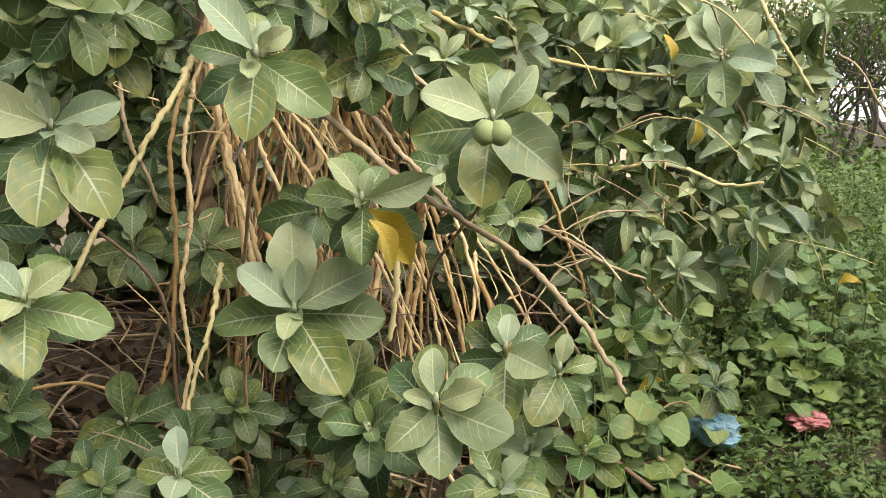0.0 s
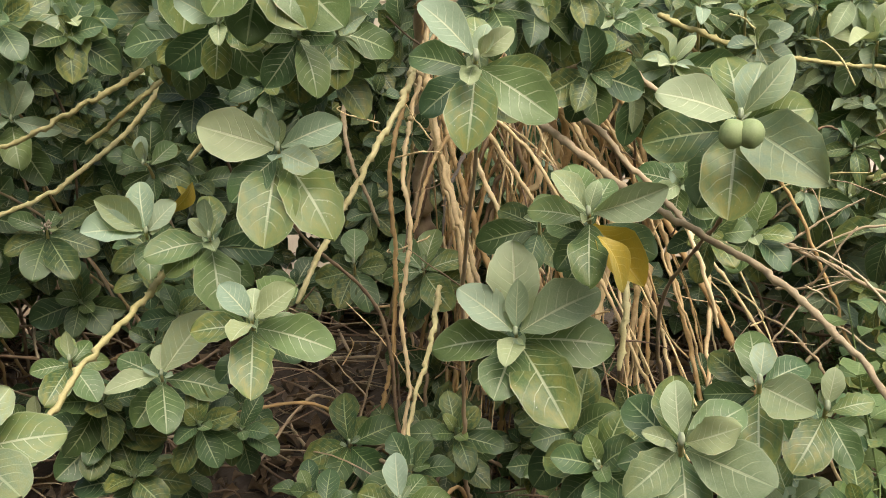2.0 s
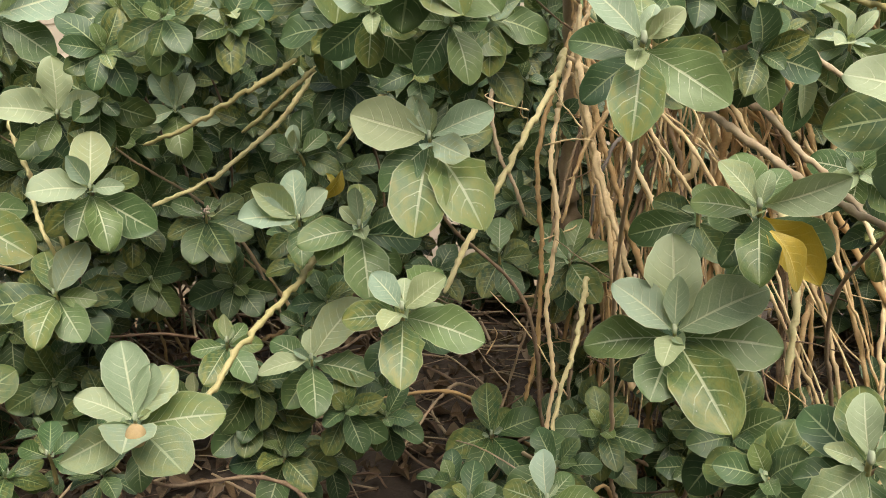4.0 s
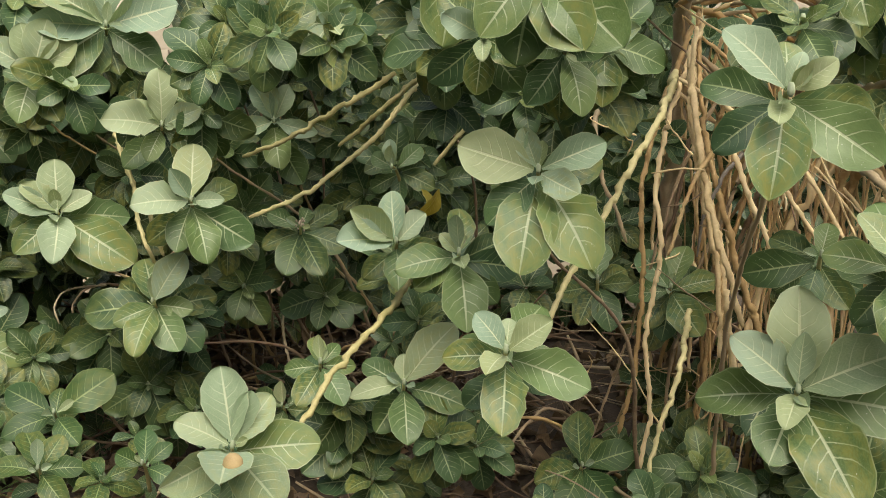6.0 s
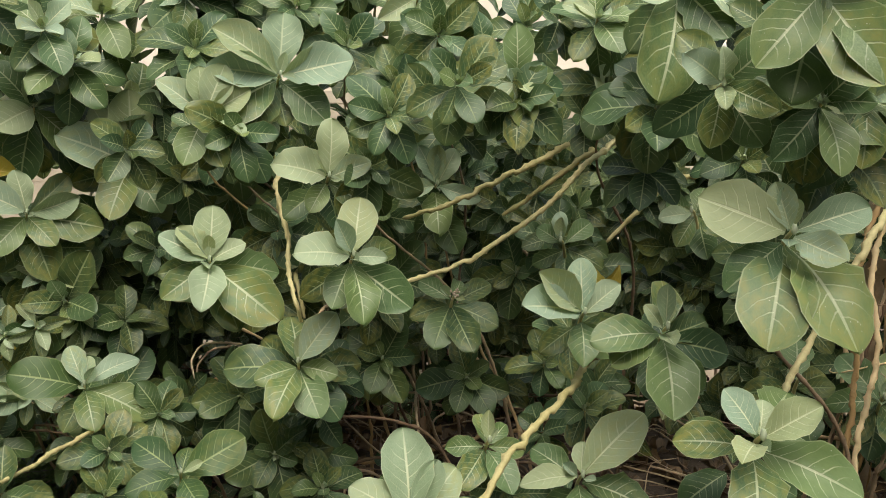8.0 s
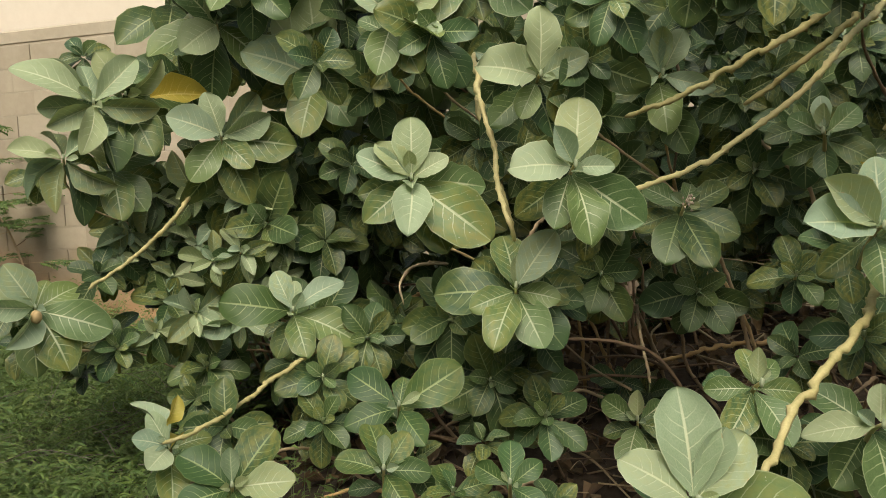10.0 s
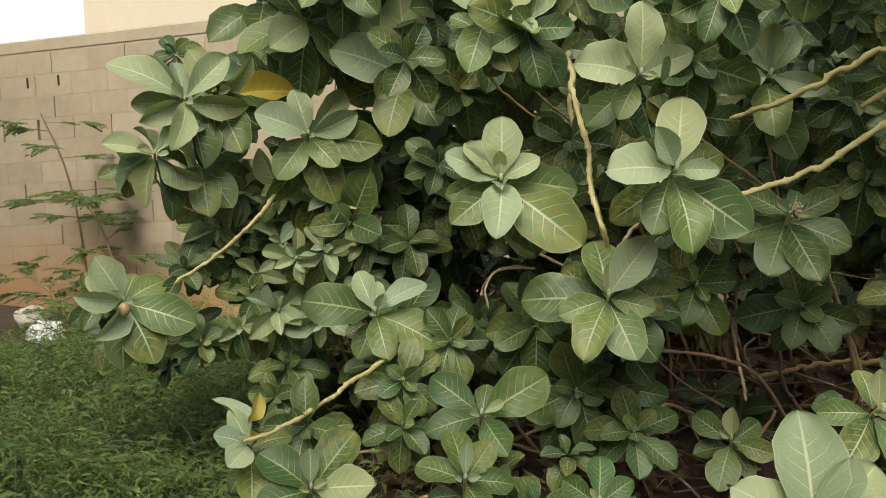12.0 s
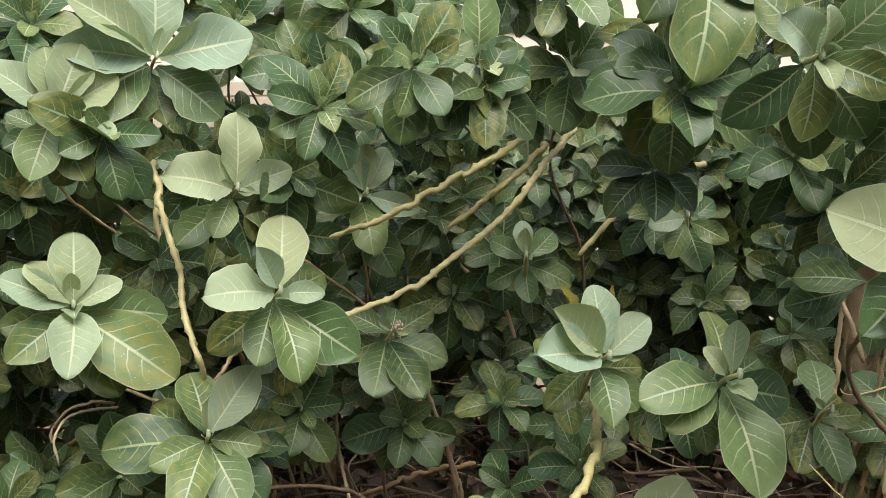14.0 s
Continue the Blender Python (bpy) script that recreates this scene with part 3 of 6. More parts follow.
sprig("fan", -0.805, 1.694, 1.428, -66, 16, 0.220, leaves=((-20, 0.085, "P"), (45, 0.149, "S"), (-75, 0.161, "P"), (128, 0.105, "P"), (-138, 0.137, "M"), (72, 0.143, "D"), (190, 0.212, "M"), (146, 0.220, "M"), (-20, 0.077, "B")))
sprig("fan", -0.779, 1.501, 1.117, -64, 28, 0.158, stem=0, leaves=((-40, 0.083, "P"), (8, 0.057, "P"), (30, 0.142, "M"), (60, 0.101, "P"), (-143, 0.083, "P"), (-90, 0.112, "M"), (110, 0.158, "M"), (180, 0.152, "M"), (93, 0.096, "M"), (-60, 0.096, "D")))
sprig("fan", -1.062, 1.844, 1.220, -61, 21, 0.186, leaves=((3, 0.124, "M"), (-102, 0.148, "M"), (65, 0.116, "D"), (95, 0.147, "D"), (172, 0.186, "M"), (0, 0.087, "B"), (-45, 0.061, "P"), (-125, 0.125, "M"), (165, 0.069, "P"), (140, 0.134, "D")))
sprig("fan", -1.282, 1.920, 1.217, -57, 21, 0.164, leaves=((-8, 0.127, "P"), (-93, 0.164, "P"), (50, 0.102, "P"), (-60, 0.141, "B"), (175, 0.123, "M"), (140, 0.103, "M"), (-130, 0.110, "D"), (90, 0.106, "D")))
sprig("fan", -1.238, 1.882, 0.866, -57, 30, 0.189, leaves=((0, 0.070, "P"), (40, 0.189, "P"), (-88, 0.143, "S"), (105, 0.159, "M"), (178, 0.166, "M"), (-55, 0.123, "M"), (140, 0.154, "D"), (215, 0.140, "D")))
sprig("fan", -1.421, 1.781, 0.920, -51, 29, 0.123, leaves=((-8, 0.082, "M"), (-95, 0.084, "M"), (90, 0.084, "M"), (150, 0.123, "M"), (210, 0.123, "M"), (40, 0.074, "M"), (0, 0.066, "B")))
sprig("fan", -1.286, 1.327, 0.893, -45, 34, 0.174, fruit=3, leaves=((-4, 0.156, "P"), (-60, 0.117, "P"), (42, 0.122, "P"), (92, 0.170, "M"), (-106, 0.174, "S"), (200, 0.157, "P"), (150, 0.172, "G"), (70, 0.125, "D"), (20, 0.111, "B")))
sprig("fan", -0.551, 1.671, 0.702, -71, 36, 0.138, leaves=((-5, 0.094, "P"), (40, 0.080, "M"), (85, 0.106, "M"), (-70, 0.093, "M"), (130, 0.138, "M"), (200, 0.101, "P"), (170, 0.098, "D")))
sprig("fan", -0.794, 1.843, 0.575, -67, 51, 0.096, 20, tone="dark")
sprig("fan", -0.136, 1.551, 0.866, -105, 37, 0.112, 30, tone="dark")
sprig("fan", 0.183, 1.558, 0.832, -97, 45, 0.084, 20)
sprig("fan", 0.114, 1.419, 0.817, -95, 47, 0.089, 0)
sprig("fan", -0.246, 1.801, 0.622, -82, 48, 0.088, 10, tone="dark")
sprig("fan", -0.614, 1.950, 0.645, -74, 50, 0.109, 0, tone="dark")
sprig("fan", -0.893, 1.980, 0.543, -66, 51, 0.101, 30, tone="dark")

sprig("inner", -0.749, 2.543, 1.040, -76, 23, 0.175, leaves=((15, 0.145, "M"), (-40, 0.152, "M"), (70, 0.134, "M"), (-100, 0.122, "M"), (105, 0.135, "D"), (215, 0.132, "D"), (150, 0.175, "M"), (45, 0.122, "D"), (-70, 0.107, "D"), (185, 0.140, "D")))
sprig("inner", -0.920, 2.402, 1.073, -71, 23, 0.138, leaves=((0, 0.127, "M"), (85, 0.093, "D"), (160, 0.138, "D"), (-105, 0.118, "D"), (205, 0.131, "D"), (-60, 0.093, "D"), (50, 0.108, "D")))
sprig("inner", -0.923, 2.329, 0.542, -69, 33, 0.159, leaves=((-8, 0.159, "F"), (68, 0.156, "F"), (-110, 0.141, "F"), (140, 0.156, "F"), (35, 0.104, "F"), (200, 0.140, "F"), (-60, 0.098, "D")))
sprig("inner", -0.655, 2.546, 0.525, -77, 32, 0.160, leaves=((0, 0.083, "P"), (-95, 0.115, "M"), (80, 0.116, "M"), (150, 0.160, "M"), (215, 0.115, "D"), (40, 0.099, "D"), (-45, 0.099, "D")))
sprig("inner", -0.851, 2.779, 1.443, -74, 22, 0.101, 0, pairs=4, tone="dark")
sprig("inner", -1.362, 1.917, 0.567, -54, 44, 0.142, 0, tone="dark")
sprig("inner", -1.434, 1.903, 0.690, -52, 36, 0.133, 30, tone="dark")
sprig("inner", -1.160, 1.915, 0.726, -59, 31, 0.117, 20, tone="dark")
sprig("inner", -1.086, 1.990, 0.693, -61, 37, 0.103, 50, tone="dark")
sprig("inner", -0.215, 1.895, 0.800, -86, 38, 0.133, 30, tone="dark")
sprig("inner", -0.573, 2.241, 0.633, -76, 42, 0.125, 10, tone="dark")
sprig("inner", -0.307, 2.385, 0.869, -83, 37, 0.105, 0, tone="dark")
sprig("inner", 0.074, 2.222, 1.199, -92, 24, 0.103, 0, tone="dark")
sprig("inner", 0.179, 2.311, 1.190, -94, 24, 0.102, 40)
sprig("inner", 0.001, 2.145, 1.331, -90, 16, 0.106, 20)

sprig("crown", -0.742, 1.513, 1.796, -69, 3, 0.210, flower=1, leaves=((-14, 0.139, "P"), (38, 0.107, "P"), (65, 0.113, "G"), (88, 0.158, "M"), (-90, 0.079, "M"), (215, 0.155, "M"), (135, 0.210, "M"), (152, 0.180, "M"), (192, 0.176, "D"), (110, 0.128, "D")))
sprig("crown", -1.133, 1.947, 1.955, -63, 1, 0.265, flower=1, leaves=((-25, 0.160, "M"), (30, 0.172, "M"), (0, 0.131, "P"), (-112, 0.149, "S"), (140, 0.174, "M"), (182, 0.265, "M"), (105, 0.164, "S"), (-70, 0.133, "M"), (215, 0.166, "D")))
sprig("crown", -0.434, 1.955, 2.156, -84, -6, 0.140, leaves=((-120, 0.140, "P"), (90, 0.110, "P"), (-50, 0.112, "G"), (20, 0.099, "P"), (140, 0.123, "M"), (200, 0.138, "M"), (60, 0.121, "M")))
sprig("crown", -0.458, 1.832, 1.967, -83, -1, 0.141, leaves=((-5, 0.100, "P"), (30, 0.141, "G"), (-60, 0.096, "M"), (-105, 0.116, "P"), (52, 0.124, "M"), (115, 0.111, "M"), (160, 0.107, "M"), (200, 0.096, "D")))
sprig("crown", -0.498, 2.180, 1.696, -84, 24, 0.108, 0, pairs=3, wild=1.35, tone="dark")
sprig("crown", -0.940, 2.358, 2.254, -73, 14, 0.137, 0, wild=1.35)
sprig("crown", -1.188, 2.492, 2.394, -68, 13, 0.142, 30, wild=1.35, tone="dark")
sprig("crown", -1.355, 2.465, 2.345, -64, 22, 0.144, 60, wild=1.35)
sprig("crown", -1.535, 2.580, 2.463, -62, 20, 0.146, 20, wild=1.35, tone="dark")
sprig("crown", -0.757, 2.225, 2.048, -76, 22, 0.131, 30, wild=1.35)
sprig("crown", -0.946, 2.415, 2.403, -73, 11, 0.134, 0, wild=1.35, tone="dark")
sprig("crown", -0.678, 2.264, 2.262, -79, 13, 0.120, 10, wild=1.35)
sprig("crown", -0.370, 1.864, 2.044, -87, 15, 0.111, 10, tone="pale", wild=1.35)
sprig("crown", -0.304, 1.655, 1.886, -89, 10, 0.115, 40, pairs=4, wild=1.35, tone="dark")
sprig("crown", -0.326, 1.844, 2.133, -88, 8, 0.123, 70, wild=1.35)
sprig("crown", -0.277, 1.531, 1.779, -90, 3, 0.153, leaves=((-38, 0.149, "P"), (-112, 0.153, "M"), (20, 0.093, "P"), (160, 0.121, "M"), (-75, 0.107, "M"), (90, 0.108, "M"), (-10, 0.077, "P")))
sprig("crown", -0.592, 2.293, 2.192, -81, 10, 0.117, 30, wild=1.35, tone="dark")
sprig("crown", -0.625, 2.250, 2.304, -80, 12, 0.120, 50, wild=1.35)
sprig("crown", -1.105, 2.473, 2.198, -70, 17, 0.128, 20, wild=1.35, tone="dark")
sprig("crown", -0.828, 2.557, 2.370, -77, 8, 0.148, 80, wild=1.35)
sprig("crown", -1.000, 2.054, 1.577, -68, 12, 0.122, 30, wild=1.35, tone="dark")
sprig("crown", -0.740, 1.869, 1.675, -74, 3, 0.129, 10, wild=1.35)
sprig("crown", -1.197, 2.089, 1.734, -63, 2, 0.151, 20, wild=1.35, tone="dark")
sprig("crown", -1.497, 2.306, 1.977, -59, 26, 0.135, 20, wild=1.35)
sprig("crown", -1.188, 2.008, 1.689, -59, 11, 0.146, 20, wild=1.35, tone="dark")
sprig("crown", -0.968, 1.770, 1.692, -61, 5, 0.132, 60, wild=1.35)
sprig("crown", -1.685, 1.937, 1.741, -48, 10, 0.137, 0, wild=1.35, tone="dark")
sprig("crown", -1.630, 2.125, 1.779, -52, 10, 0.134, 30, wild=1.35)
sprig("crown", -1.870, 1.897, 1.661, -44, 12, 0.124, 50, tone="dark", wild=1.35)
sprig("crown", -0.287, 2.152, 1.639, -82, 23, 0.115, 70, wild=1.35, tone="dark")
sprig("crown", -0.285, 2.030, 1.721, -82, 29, 0.116, 20, tone="pale", wild=1.35)
sprig("crown", -0.184, 2.454, 1.750, -86, 25, 0.113, 0, wild=1.35)
sprig("crown", -0.327, 1.541, 1.669, -78, 29, 0.078, 0, wild=1.35, tone="dark")
sprig("crown", -0.801, 1.810, 1.661, -66, 12, 0.126, 60, wild=1.35)

sprig("right", -0.026, 2.418, 1.620, -89, 28, 0.138, 0, tone="pale", wild=1.9)
sprig("right", -0.129, 2.440, 1.562, -87, 20, 0.111, 20, wild=1.9)
sprig("right", 0.510, 2.846, 1.688, -100, 8, 0.145, leaves=((0, 0.119, "P"), (40, 0.141, "P"), (-45, 0.130, "P"), (85, 0.128, "M"), (-90, 0.118, "M"), (150, 0.143, "M"), (200, 0.145, "M")))
sprig("right", 0.545, 2.829, 1.697, -101, 38, 0.116, 30, tone="pale", long=1.5, wild=1.9)
sprig("right", 0.844, 2.696, 1.679, -107, 8, 0.177, flower=1, leaves=((-10, 0.163, "P"), (35, 0.158, "P"), (-80, 0.170, "D"), (-45, 0.153, "P"), (100, 0.169, "P"), (130, 0.130, "M"), (170, 0.177, "M"), (215, 0.153, "M")))
sprig("right", 0.808, 2.716, 1.505, -107, 39, 0.144, 30, long=1.5, wild=1.9)
sprig("right", 0.501, 2.880, 1.511, -100, 31, 0.115, 0, long=1.5, wild=1.9)
sprig("right", 0.632, 2.584, 1.375, -104, 41, 0.107, 20, long=1.5, wild=1.9)
sprig("right", 0.566, 2.615, 1.181, -102, 45, 0.116, 0, long=1.5, wild=1.9)
sprig("right", 0.642, 2.603, 1.090, -104, 47, 0.109, 40, long=1.5, wild=1.9)
sprig("right", 0.921, 2.675, 1.403, -109, 33, 0.112, 0, long=1.5, wild=1.9)
sprig("right", 1.173, 2.966, 1.641, -112, 36, 0.109, 0, long=1.5, wild=1.9)
sprig("right", 1.167, 2.965, 1.515, -111, 38, 0.104, 10, long=1.5, wild=1.9)
sprig("right", 1.265, 2.941, 1.850, -113, 32, 0.115, 0, long=1.5, wild=1.9)
sprig("right", 0.348, 2.693, 1.273, -97, 36, 0.097, 0, long=1.5, wild=1.9)
sprig("right", 0.164, 2.612, 1.770, -94, 36, 0.106, 10, long=1.5, wild=1.9)
sprig("right", 0.477, 2.860, 1.824, -99, 36, 0.115, 50, long=1.5, wild=1.9)
sprig("right", 0.043, 2.623, 1.792, -91, 39, 0.106, 0, long=1.5, wild=1.9)
sprig("right", 0.290, 2.694, 1.496, -96, 31, 0.107, 0, long=1.5, wild=1.9)
sprig("right", 0.795, 2.693, 1.262, -106, 36, 0.100, 20, long=1.5, wild=1.9)
sprig("right", 1.130, 2.871, 1.334, -111, 34, 0.101, 0, long=1.5, wild=1.9)
sprig("right", 0.732, 2.839, 1.603, -104, 37, 0.105, 70, long=1.5, wild=1.9)
sprig("right", 1.229, 3.044, 1.782, -112, 34, 0.107, 0, long=1.5, wild=1.9)
sprig("right", 1.025, 2.912, 1.558, -109, 38, 0.110, 0, long=1.5, wild=1.9)
sprig("right", 0.499, 2.822, 1.390, -100, 33, 0.102, 20, tone="dark", long=1.5, wild=1.9)
sprig("right", 0.866, 2.717, 1.169, -108, 38, 0.094, 40, long=1.5, wild=1.9)
sprig("right", 0.431, 2.969, 1.615, -98, 36, 0.107, 0, long=1.5, wild=1.9)
sprig("right", 0.526, 2.526, 1.007, -102, 42, 0.094, 0, tone="dark", long=1.5, wild=1.9)
sprig("right", 0.690, 2.433, 1.032, -106, 49, 0.101, 20, long=1.5, wild=1.9)
sprig("right", 0.408, 3.035, 1.830, -103, 32, 0.100, 75, tone="dark", long=1.6, wild=1.9)
sprig("right", 0.659, 2.908, 1.789, -97, 36, 0.107, 80, tone="pale", long=1.6, wild=1.9)
sprig("right", 0.806, 2.898, 1.812, -80, 19, 0.101, 70, tone="pale", long=1.6, wild=1.9)
sprig("right", 1.029, 2.911, 1.709, -104, 35, 0.113, 70, long=1.6, wild=1.9)
sprig("right", 0.993, 3.013, 1.848, -87, 19, 0.104, 81, tone="pale", long=1.6, wild=1.9)
sprig("right", 1.124, 2.980, 1.601, -132, 41, 0.123, 1, tone="dark", long=1.6, wild=1.9)
sprig("right", 1.289, 3.019, 1.509, -96, 46, 0.100, 38, tone="pale", long=1.6, wild=1.9)
sprig("right", 0.919, 2.742, 1.280, -85, 47, 0.103, 76, tone="dark", long=1.6, wild=1.9)
sprig("right", 1.051, 2.898, 1.445, -93, 35, 0.122, 54, tone="pale", long=1.6, wild=1.9)
sprig("right", 0.753, 2.806, 1.474, -127, 49, 0.119, 17, long=1.6, wild=1.9)
sprig("right", 0.594, 2.789, 1.302, -90, 34, 0.102, 27, tone="dark", long=1.6, wild=1.9)
sprig("right", 0.481, 2.765, 1.243, -82, 39, 0.113, 38, tone="dark", long=1.6, wild=1.9)
sprig("right", 0.709, 2.686, 1.186, -98, 48, 0.095, 68, tone="pale", long=1.6, wild=1.9)
sprig("right", 0.619, 2.910, 1.563, -91, 40, 0.122, 73, long=1.6, wild=1.9)
sprig("right", 0.313, 2.834, 1.364, -119, 32, 0.108, 73, tone="pale", long=1.6, wild=1.9)
sprig("right", 0.965, 2.632, 1.166, -136, 57, 0.113, 81, long=1.6, wild=1.9)

sprig("bank", 0.538, 2.352, 0.875, -103, 41, 0.105, 0, tone="fresh")
sprig("bank", 0.289, 1.558, 0.830, -101, 54, 0.091, 30, pairs=4, tone="fresh")
sprig("bank", -1.943, 1.877, 1.290, -44, 19, 0.203, leaves=((5, 0.160, "P"), (-35, 0.103, "B"), (-97, 0.180, "P"), (-72, 0.137, "S"), (92, 0.089, "P"), (200, 0.155, "M"), (165, 0.188, "M"), (130, 0.203, "M"), (60, 0.153, "D"), (-130, 0.151, "D")))
sprig("bank", -2.085, 1.914, 1.497, -42, 14, 0.184, leaves=((2, 0.159, "P"), (-88, 0.184, "P"), (70, 0.123, "P"), (-50, 0.102, "P"), (205, 0.109, "M"), (120, 0.168, "M"), (160, 0.140, "D"), (-130, 0.151, "D"), (60, 0.131, "D")))
sprig("bank", -2.426, 1.797, 1.233, -41, 17, 0.272, leaves=((0, 0.159, "P"), (-45, 0.128, "P"), (-70, 0.151, "P"), (60, 0.109, "P"), (92, 0.193, "M"), (178, 0.193, "P"), (225, 0.165, "M"), (130, 0.272, "M"), (-100, 0.147, "D"), (155, 0.223, "D")))
sprig("bank", -2.098, 1.855, 0.981, -48, 24, 0.212, leaves=((-12, 0.162, "M"), (35, 0.165, "P"), (102, 0.109, "M"), (82, 0.175, "D"), (-88, 0.212, "D"), (-115, 0.125, "M"), (200, 0.179, "M"), (155, 0.169, "M"), (135, 0.177, "D"), (-55, 0.144, "D"), (5, 0.080, "B")))
sprig("bank", -1.987, 2.290, 1.506, -49, 13, 0.170, leaves=((-28, 0.126, "P"), (28, 0.122, "P"), (-110, 0.152, "S"), (100, 0.162, "S"), (175, 0.170, "M"), (0, 0.116, "B")))
sprig("bank", -2.026, 2.363, 1.428, -54, -6, 0.149, 0, pairs=3, tone="dark")
sprig("bank", -1.900, 2.301, 1.170, -51, 21, 0.192, flower=2, leaves=((60, 0.141, "D"), (115, 0.160, "D"), (160, 0.192, "D"), (200, 0.175, "D"), (-60, 0.116, "M"), (-110, 0.133, "D"), (20, 0.099, "M")))
sprig("bank", -1.765, 2.668, 1.361, -62, 23, 0.138, 30, tone="dark")
sprig("bank", -1.505, 2.416, 1.818, -60, 21, 0.148, 0)
sprig("bank", -1.859, 2.346, 1.839, -53, 11, 0.138, 10)
sprig("bank", -1.954, 2.200, 1.757, -49, 8, 0.135, 0, tone="dark")
sprig("bank", -2.033, 2.024, 1.533, -45, 7, 0.148, 20, tone="dark")
sprig("bank", -2.215, 2.293, 1.400, -50, 6, 0.153, 10, tone="dark")
sprig("bank", -2.203, 2.369, 1.191, -51, 10, 0.166, 60, tone="dark")
sprig("bank", -1.988, 2.541, 0.877, -57, 17, 0.150, 0, tone="dark")
sprig("bank", -2.209, 2.360, 0.922, -51, 16, 0.149, 40, tone="dark")
sprig("bank", -2.738, 2.301, 1.098, -42, 12, 0.178, 30, tone="dark")
sprig("bank", -2.619, 2.330, 1.456, -44, 5, 0.145, 70, tone="dark")
sprig("bank", -1.229, 2.419, 1.473, -81, 11, 0.117, leaves=((5, 0.086, "M"), (-60, 0.103, "M"), (45, 0.091, "D"), (120, 0.097, "M"), (200, 0.098, "M"), (160, 0.117, "D"), (-110, 0.092, "P")))
sprig("bank", -1.596, 2.387, 1.364, -71, 14, 0.119, leaves=((-10, 0.083, "P"), (-60, 0.097, "M"), (40, 0.112, "M"), (70, 0.079, "D"), (110, 0.119, "D"), (175, 0.099, "D"), (-120, 0.107, "D"), (0, 0.068, "B")))
sprig("bank", -1.917, 2.695, 1.232, -60, 15, 0.144, 0, tone="dark")
sprig("bank", -1.702, 2.542, 0.971, -62, 32, 0.106, 0, tone="dark")
sprig("bank", -1.404, 2.225, 0.928, -66, 35, 0.104, 0, tone="dark")

sprig("edge", -3.193, 2.030, 1.515, -35, 10, 0.285, leaves=((-2, 0.266, "P"), (-38, 0.231, "P"), (-75, 0.285, "P"), (30, 0.202, "S"), (197, 0.232, "M"), (145, 0.218, "M"), (165, 0.214, "D"), (95, 0.218, "D"), (-110, 0.202, "D")))
sprig("edge", -3.643, 1.943, 1.664, -29, 7, 0.253, leaves=((-60, 0.253, "L"), (-20, 0.165, "P"), (25, 0.178, "P"), (-115, 0.184, "M"), (65, 0.209, "S"), (130, 0.183, "M"), (180, 0.193, "D"), (-85, 0.215, "L"), (-40, 0.240, "S"), (45, 0.201, "L")))
sprig("edge", -3.028, 2.362, 1.667, -42, 2, 0.234, 0, tone="pale")
sprig("edge", -3.315, 1.724, 1.317, -28, 14, 0.246, leaves=((-70, 0.184, "P"), (-15, 0.147, "P"), (35, 0.212, "L"), (98, 0.246, "M"), (140, 0.153, "M"), (215, 0.182, "M"), (157, 0.237, "D"), (60, 0.191, "S"), (190, 0.224, "K")))
sprig("edge", -2.913, 1.726, 0.789, -33, 26, 0.224, leaves=((-25, 0.136, "P"), (5, 0.089, "P"), (165, 0.165, "M"), (-80, 0.224, "F"), (115, 0.224, "M"), (45, 0.181, "S"), (200, 0.140, "D"), (140, 0.172, "D")))
sprig("edge", -3.694, 1.337, 1.240, -18, 15, 0.246, leaves=((-65, 0.188, "S"), (-20, 0.144, "L"), (-115, 0.155, "L"), (42, 0.231, "S"), (78, 0.140, "K"), (112, 0.218, "L"), (168, 0.246, "K"), (140, 0.183, "K"), (-90, 0.139, "L"), (195, 0.203, "L")))
sprig("edge", -3.673, 1.443, 1.426, -20, 12, 0.287, leaves=((-28, 0.224, "L"), (-52, 0.287, "S"), (25, 0.239, "S"), (45, 0.250, "K"), (-115, 0.198, "L"), (205, 0.209, "S"), (88, 0.239, "L"), (130, 0.202, "K"), (5, 0.176, "L"), (170, 0.252, "K"), (-80, 0.178, "L")))
sprig("edge", -3.765, 1.226, 0.724, -16, 24, 0.261, fruit=3, leaves=((-28, 0.177, "P"), (-78, 0.177, "S"), (60, 0.165, "M"), (115, 0.261, "M"), (155, 0.247, "M"), (210, 0.232, "S"), (185, 0.222, "D"), (20, 0.131, "M"), (-50, 0.148, "P")))
sprig("edge", -2.698, 1.205, 0.561, -24, 34, 0.159, leaves=((-30, 0.098, "P"), (-75, 0.097, "P"), (18, 0.095, "Y"), (220, 0.111, "P"), (72, 0.103, "M"), (-15, 0.159, "S"), (180, 0.157, "M"), (110, 0.096, "D")))
sprig("edge", -2.538, 1.290, 0.480, -28, 37, 0.177, leaves=((-50, 0.157, "F"), (42, 0.177, "F"), (0, 0.094, "B"), (98, 0.163, "P"), (-105, 0.142, "F"), (160, 0.147, "F")))
sprig("edge", -2.252, 1.550, 0.541, -39, 37, 0.138, leaves=((-15, 0.138, "F"), (35, 0.111, "F"), (0, 0.079, "B"), (-70, 0.123, "F"), (90, 0.112, "F"), (150, 0.126, "F")))
sprig("edge", -2.335, 1.670, 0.652, -40, 33, 0.195, leaves=((-55, 0.161, "F"), (60, 0.195, "F"), (-110, 0.142, "F"), (10, 0.086, "F"), (150, 0.133, "F")))
